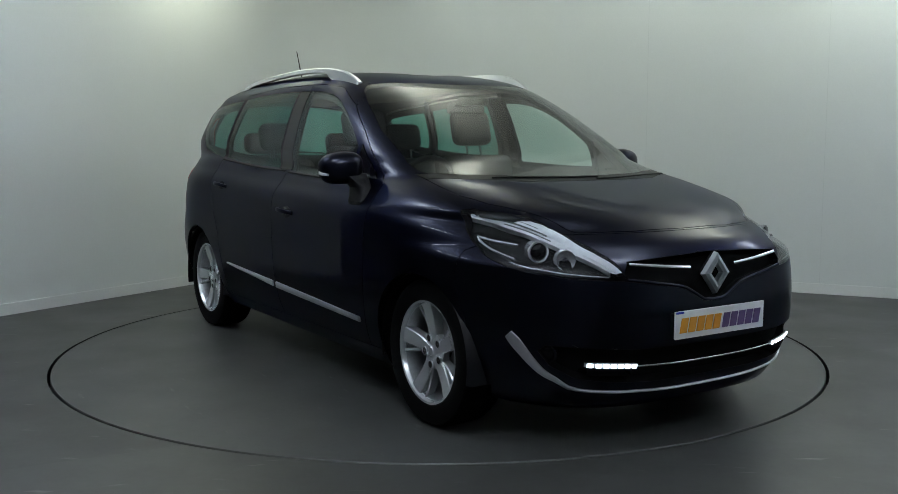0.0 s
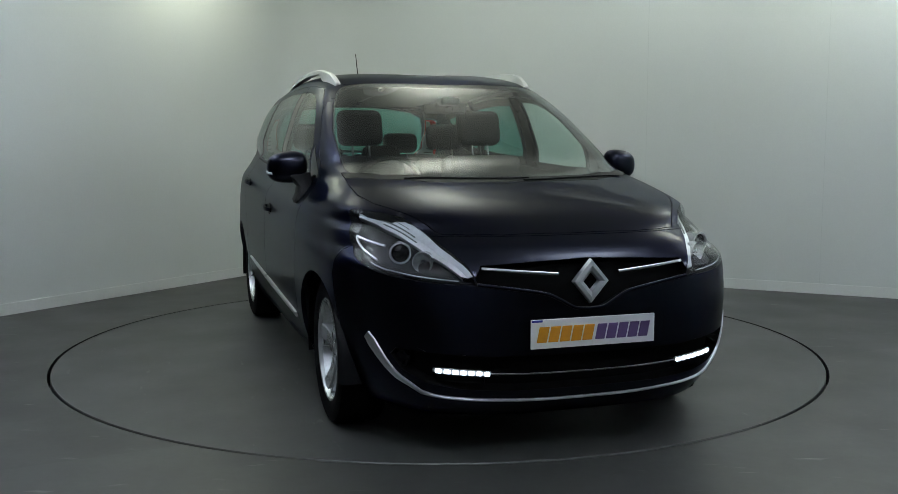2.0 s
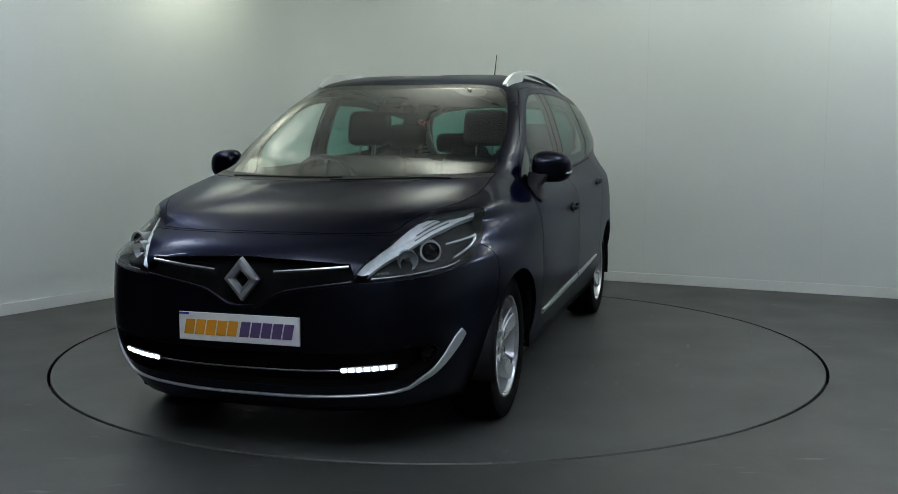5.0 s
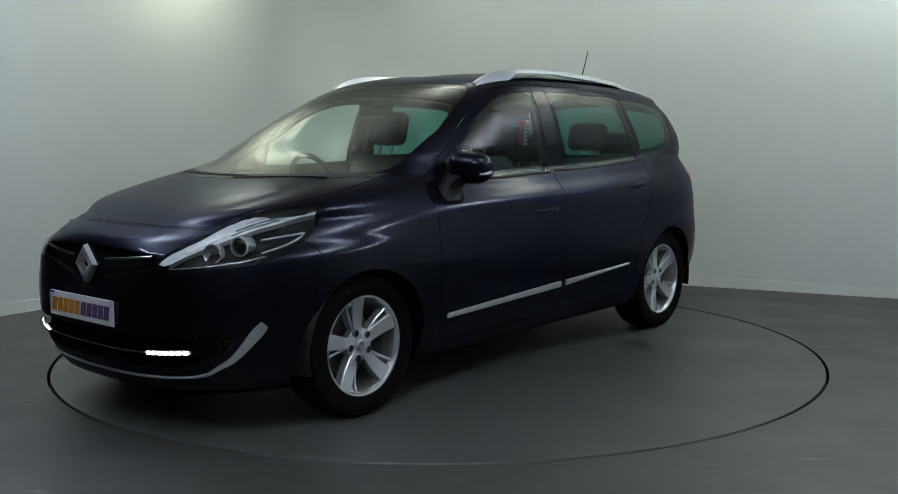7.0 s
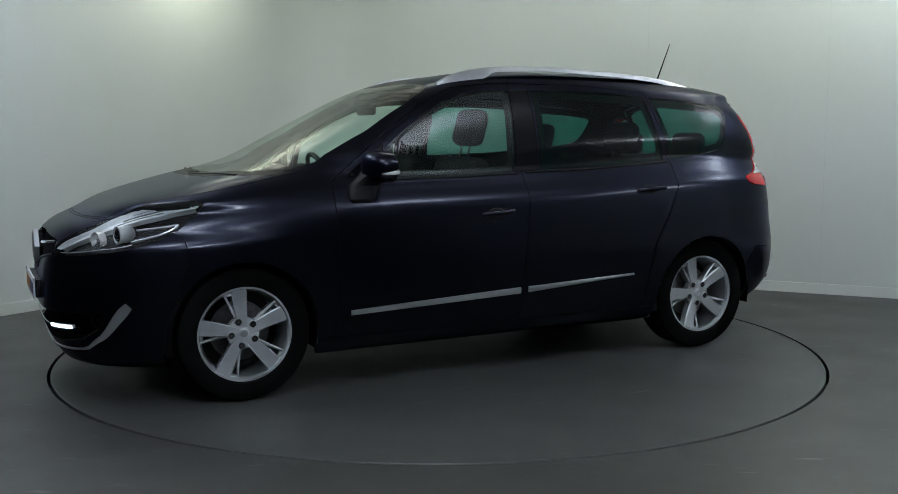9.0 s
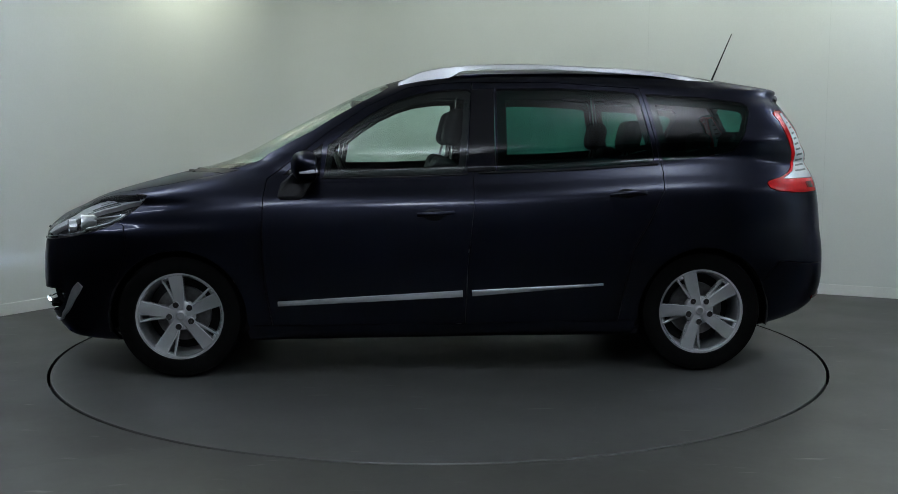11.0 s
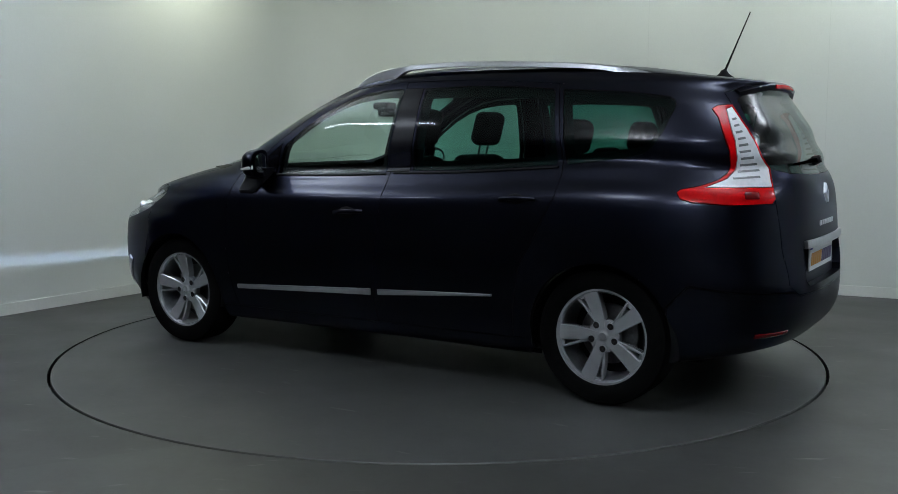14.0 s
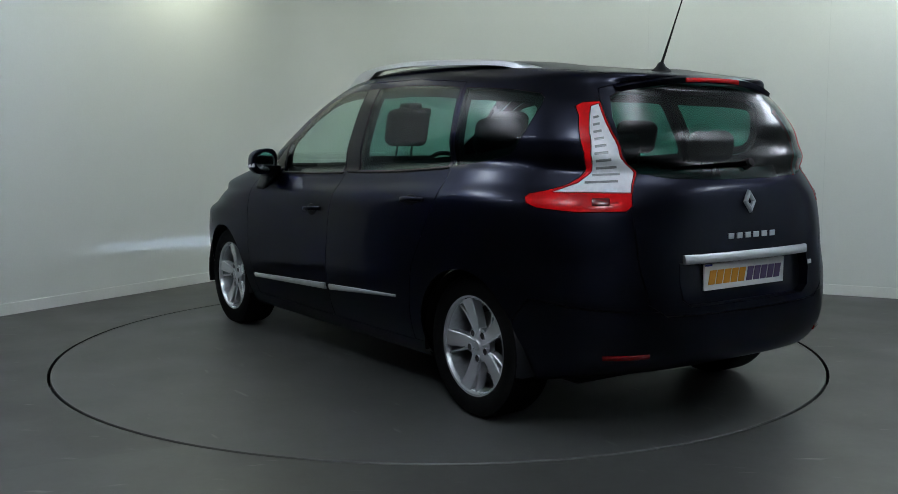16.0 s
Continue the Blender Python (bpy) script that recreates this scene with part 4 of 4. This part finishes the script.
# ---- door mirrors, handles, front wipers ----
for s in (1, -1):
    door = BODY["front_door"][0 if s == 1 else 1]
    bm = bmesh.new()
    bmesh.ops.create_uvsphere(bm, u_segments=28, v_segments=18, radius=1)
    for v in bm.verts:
        x, y, z = (math.copysign(abs(q) ** .74, q) for q in v.co)
        if x < -.35:
            x = -.35 - (abs(x) - .35) * .12
        taper = 1 - .07 * (y + 1)
        v.co = Vector((.700 + x * .090 * (1 - .10 * (y + 1)) - y * .022, s * (.922 + y * .096), 1.112 + z * (.082 if z > 0 else .086) * taper - .006 * y))
    bmesh.ops.recalc_face_normals(bm, faces=bm.faces)
    mirror = part("door_mirror", bm, PAINT, door, "body-coloured door mirror")
    base = bmesh.new()
    rows = []
    for z, xa, xb, out in ((.938, .745, .850, .004), (.955, .725, .862, .020), (.985, .710, .860, .030), (1.02, .690, .850, .050), (1.055, .660, .810, .085), (1.085, .650, .780, .12)):
        ya = on_side((xa + xb) / 2, min(z, 1.03), s)[0].y
        ring = []
        for k in range(16):
            a = 2 * math.pi * k / 16
            c, d = math.cos(a), math.sin(a)
            ring.append(base.verts.new(((xa + xb) / 2 + (xb - xa) / 2 * math.copysign(abs(c) ** .7, c), ya + s * (out * max(0, d) ** .6 - .02 * max(0, -d)), z)))
        rows.append(ring)
    for a, b in zip(rows, rows[1:]):
        for k in range(16):
            base.faces.new((a[k], a[(k + 1) % 16], b[(k + 1) % 16], b[k]))
    base.faces.new(rows[0][::-1])
    base.faces.new(rows[-1])
    bmesh.ops.recalc_face_normals(base, faces=base.faces)
    part("mirror_foot", base, BLACK, mirror, "black mirror foot on the door")
    disc = lathe([(.001, .0), (.9, .0), (1.0, -.05)], 28)
    bmesh.ops.transform(disc, matrix=Matrix.Translation((.662, s * .920, 1.112)) @ Matrix.Rotation(radians(90 + s * 11), 4, "Z") @ Matrix.Diagonal((.070, .004, .056, 1)), verts=disc.verts)
    part("mirror_glass", disc, MIRROR, mirror, "door mirror glass")
    pts = [Vector((x, s * y, z)) for x, y, z in ((.735, 0.998, 1.080), (.712, 1.008, 1.081), (.688, 1.014, 1.084), (.664, 1.011, 1.088), (.650, 1.000, 1.090))]
    part("indicator", sweep(pts, [Vector((.3, s, 0))] * 5, lambda t: .010 + .014 * t, flat(.016)), WHITE_LENS, mirror, "white indicator repeater")
    for x0, x1, z0, z1, owner in ((.14, -.05, .856, .868, "front_door"), (-.87, -1.06, .956, .966, "rear_door")):
        host = BODY[owner][0 if s == 1 else 1]
        pts, ups = [], []
        for i in range(9):
            t = i / 8
            p, n = on_side(x0 + (x1 - x0) * t, z0 + (z1 - z0) * t, s)
            pts.append(p + n * (.006 + .026 * math.sin(math.pi * t) ** .6))
            ups.append(n)
        handle = part("door_handle", sweep(pts, ups, flat(.022), flat(.014)), PAINT, host, "body-coloured pull handle")
        p, n = on_side((x0 + x1) / 2 + .01, (z0 + z1) / 2, s)
        cup = bmesh.new()
        bmesh.ops.create_uvsphere(cup, u_segments=20, v_segments=10, radius=1)
        for v in cup.verts:
            v.co = p + Vector((v.co.x * .058, v.co.y * .006, v.co.z * .037 - .008))
        part("handle_cup", cup, BLACK, handle)
for y0, y1, dx in ((-.50, .08, .0), (.04, .58, .02)):
    pts, ups = [], []
    for i in range(10):
        y = y0 + (y1 - y0) * i / 9
        x = 1.440 - .14 * (y / .7) ** 2 - .02 * i / 9 + dx
        p, n = on_top(x, y)
        pts.append(p + n * .002)
        ups.append(n)
    part("front_wiper", sweep(pts, ups, flat(.014), flat(.010)), BLACK, car, "black windscreen wiper")


# ---- wheels ----
def wheel(phase):
    """A wheel with its outer face towards +y."""
    hub = new("wheel")
    tyre = lathe([(.218, -.095), (.235, -.105), (.290, -.108), (.315, -.098), (.325, -.075), (.3255, -.03), (.3255, .03), (.325, .075), (.315, .098), (.292, .107), (.240, .104), (.226, .096), (.218, .088)], 72)
    part("tyre", tyre, RUBBER, hub, "black road tyre")
    barrel = lathe([(.2125, .081), (.200, .04), (.195, -.06), (.215, -.09)], 72)
    part("rim_barrel", barrel, BARREL, hub, "inner barrel of the rim, silver darkened as if shaded")
    rim = lathe([(.219, .084), (.2305, .092), (.2285, .098), (.219, .096), (.212, .081)], 72)
    part("rim", rim, ALLOY, hub, "silver alloy rim")
    disc = lathe([(.04, -.010), (.145, -.010), (.145, -.030), (.04, -.030)], 48)
    part("brake_disc", disc, BRAKE, hub)
    well = lathe([(.001, -.055), (.200, -.058)], 40)
    part("inner_well", well, BLACK, hub)

    def blade(a0, w0, w1, r0, r1, skew, y0, y1, thick):
        bm = bmesh.new()
        rows = []
        for i in range(7):
            t = i / 6
            r = r0 + (r1 - r0) * t
            w = w0 + (w1 - w0) * t ** .8
            yy = y0 + (y1 - y0) * t - .010 * math.sin(math.pi * t)
            mid = skew * t
            ring = []
            for off, dy in ((-w / 2, -thick), (-w / 2, -.004), (-w / 2 + .004, 0), (w / 2 - .004, 0), (w / 2, -.004), (w / 2, -thick)):
                u = mid + off
                x, z = r * math.cos(a0) - u * math.sin(a0), r * math.sin(a0) + u * math.cos(a0)
                ring.append(bm.verts.new((x, yy + dy, z)))
            rows.append(ring)
        for a, b in zip(rows, rows[1:]):
            for k in range(5):
                bm.faces.new((a[k], a[k + 1], b[k + 1], b[k]))
        bm.faces.new(rows[-1])
        bmesh.ops.recalc_face_normals(bm, faces=bm.faces)
        return bm

    for i in range(5):
        a = radians(phase + 72 * i)
        ob = part("spoke", blade(a, .044, .078, .030, .218, 0, .068, .088, .045), ALLOY, hub)
        crease(ob.data)
        b = a - radians(15)
        ob = part("thin_spoke", blade(b, .022, .011, .060, .216, -.018, .060, .083, .040), ALLOY, hub)
        crease(ob.data)
        web = blade(a - radians(13), .034, .040, .197, .217, 0, .079, .085, .035)
        part("spoke_tip", web, ALLOY, hub)
    cap = lathe([(.001, .076), (.018, .076), (.021, .072), (.028, .068), (.064, .064), (.078, .058), (.081, .030)], 36)
    part("hub_cap", cap, ALLOY, hub)
    for i in range(5):
        a = radians(phase + 72 * i - 18)
        # a dark disc paints the shade inside each bolt hole
        hole_disc = lathe([(.001, .0665), (.0145, .0668), (.0155, .0660), (.0155, .05)], 18)
        bmesh.ops.translate(hole_disc, verts=hole_disc.verts, vec=(.061 * math.cos(a), .003, .061 * math.sin(a)))
        part("bolt_hole_disc", hole_disc, DARK, hub)
        ring = lathe([(.0155, .060), (.0160, .0690), (.0180, .0685), (.020, .058)], 18)
        bmesh.ops.translate(ring, verts=ring.verts, vec=(.061 * math.cos(a), .003, .061 * math.sin(a)))
        part("bolt_collar", ring, ALLOY, hub)
    return hub


for s in (1, -1):
    for x in (1.385, -1.385):
        w = wheel(84 if x > 0 else 73)
        w.parent = car
        w.matrix_basis = Matrix.Translation((x, s * .762, .3255)) @ (Matrix.Identity(4) if s == 1 else Matrix.Rotation(math.pi, 4, "Z"))
        liner = bmesh.new()
        rows = []
        for i in range(25):
            a = radians(-12 + 204 * i / 24)
            rows.append([liner.verts.new((x + r * math.cos(a), s * y, .325 + r * math.sin(a))) for r, y in ((.350, .885), (.368, .86), (.368, .52), (.02, .52))])
        for a, b in zip(rows, rows[1:]):
            for k in range(3):
                liner.faces.new((a[k], a[k + 1], b[k + 1], b[k]))
        part("arch_liner", liner, BLACK, car)

# ---- cabin ----
tub = bmesh.new()
rows = []
for k in (28, 36, 46, 56):
    row = SKIN[k]
    rows.append([tub.verts.new((p[0] * .93 - .02, p[1] * .92, p[2])) for p in row[::4]])
for a, b in zip(rows, rows[1:]):
    for i in range(len(a) - 1):
        tub.faces.new((a[i], a[i + 1], b[i + 1], b[i]))
for g in [flipped(tub)]:
    me = bpy.data.meshes.new("tub")
    g.to_mesh(me)
    g.free()
    tub.from_mesh(me)
part("inner_trim", tub, BLACK, car, "black inner door and side trim")
part("floor_pan", box(box(bmesh.new(), -1.80, -.60, .19, 2.05, .60, .30, .03), -1.0, -.80, .19, 1.0, .80, .30, .02), BLACK, car)
lining = bmesh.new()
rows = []
for k in range(93, 108, 2):
    rows.append([lining.verts.new((p[0] * .97 - .02, p[1] * .96, p[2] - .035)) for p in SKIN[k][::4]])
for a, b in zip(rows, rows[1:]):
    for i in range(len(a) - 1):
        lining.faces.new((a[i], a[i + 1], b[i + 1], b[i]))
g = flipped(lining)
me = bpy.data.meshes.new("lining")
g.to_mesh(me)
g.free()
lining.from_mesh(me)
part("headlining", lining, LINING, car)
dash = bmesh.new()
rows = []
for i in range(21):
    y = -.72 + 1.44 * i / 20
    e = (abs(y) / .72) ** 3
    rows.append([dash.verts.new(v) for v in ((1.26 - .20 * e, y, 1.02), (1.02 - .12 * e, y, 1.035 - .01 * e), (.80, y, 1.04), (.70, y, 1.01), (.66, y, .93), (.72, y, .62))])
for a, b in zip(rows, rows[1:]):
    for k in range(5):
        dash.faces.new((a[k], a[k + 1], b[k + 1], b[k]))
part("dashboard", dash, BLACK, car, "black moulded dashboard")
wheel_bm = bmesh.new()
ring_rows = []
for i in range(36):
    a = 2 * math.pi * i / 36
    ring_rows.append([wheel_bm.verts.new(((.015 * math.cos(b)), (.180 + .015 * math.sin(b)) * math.cos(a), (.180 + .015 * math.sin(b)) * math.sin(a))) for b in [2 * math.pi * k / 8 for k in range(8)]])
for i in range(36):
    a, b = ring_rows[i], ring_rows[(i + 1) % 36]
    for k in range(8):
        wheel_bm.faces.new((a[k], a[(k + 1) % 8], b[(k + 1) % 8], b[k]))
box(wheel_bm, -.03, -.17, -.018, .0, .17, .018, .005)
box(wheel_bm, -.04, -.06, -.16, .0, .06, .04, .012)
bmesh.ops.recalc_face_normals(wheel_bm, faces=wheel_bm.faces)
bmesh.ops.transform(wheel_bm, matrix=Matrix.Translation((.56, -.37, .99)) @ Matrix.Rotation(radians(25), 4, "Y"), verts=wheel_bm.verts)
part("steering_wheel", wheel_bm, BLACK, car, "black steering wheel")


def cushion(x0, y0, z0, x1, y1, z1, bevel):
    bm = box(bmesh.new(), x0, y0, z0, x1, y1, z1)
    bmesh.ops.bevel(bm, geom=bm.edges[:], offset=bevel, segments=4, affect="EDGES", profile=0.5)
    return bm


def seat(x, y, width, top, head, lean):
    """One seat: cushion, backrest and headrest on two posts."""
    base = part("seat", cushion(x - .02, y - width / 2, .50, x + .50, y + width / 2, .66, .05), FABRIC, car, "dark cloth seat")
    bm = cushion(-.07, -width / 2, 0, .07, width / 2, top, .055)
    m = Matrix.Translation((x, y, .58)) @ Matrix.Rotation(radians(-lean), 4, "Y")
    bmesh.ops.transform(bm, matrix=m, verts=bm.verts)
    back = part("backrest", bm, FABRIC, base)
    bm = cushion(-.052, -.135, top + .065, .052, .135, top + .065 + head, .05)
    bmesh.ops.transform(bm, matrix=m, verts=bm.verts)
    rest = part("headrest", bm, FABRIC, base, "rounded dark headrest")
    for dy in (-.05, .05):
        bm = sweep([Vector((0, dy, top - .03)), Vector((0, dy, top + .10))], [Vector((1, 0, 0))] * 2, flat(.011), flat(.011))
        bmesh.ops.transform(bm, matrix=m, verts=bm.verts)
        part("headrest_post", bm, BRAKE, base)


for y in (-.37, .37):
    seat(.12, y, .50, .585, .215, 15)
for y, high, rest in ((-.47, .54, .18), (0, .46, .11), (.47, .54, .18)):
    seat(-.92, y, .44, high, rest, 12)
for y in (-.32, .32):
    seat(-1.62, y, .44, .50, .15, 8)
p, n = on_top(.46, 0)
bm = cushion(.40, -.12, 1.385, .435, .12, 1.445, .016)
rear_mirror = part("interior_mirror", bm, GLOSS, car, "black interior mirror")
part("sensor_pod", cushion(.40, -.055, 1.43, .52, .055, 1.475, .018), BLACK, car, "black sensor pod at the windscreen top")


# ---- motion ----
OFFSET = Vector((0.010, -0.101, 0.0))


def heading(t):
    """The car's heading in degrees: the table starts up over the first second and a half, then turns evenly."""
    start = ((0, -57.4), (0.25, -57.95), (0.5, -58.92), (0.75, -60.35), (1.0, -62.1), (1.25, -64.2))
    for s, a in start:
        if abs(s - t) < 0.01:
            return a
    return -89.95 - 11.664 * (t - 3.5)


def motions():
    times = [0, 0.25, 0.5, 0.75, 1.0, 1.25] + [1.5 + 0.5 * i for i in range(30)]
    spins = [(t, Matrix.Rotation(radians(heading(t)), 4, "Z")) for t in times]
    walk(turntable, spins)
    walk(car, [(t, m @ Matrix.Translation(OFFSET)) for t, m in spins])


motions()
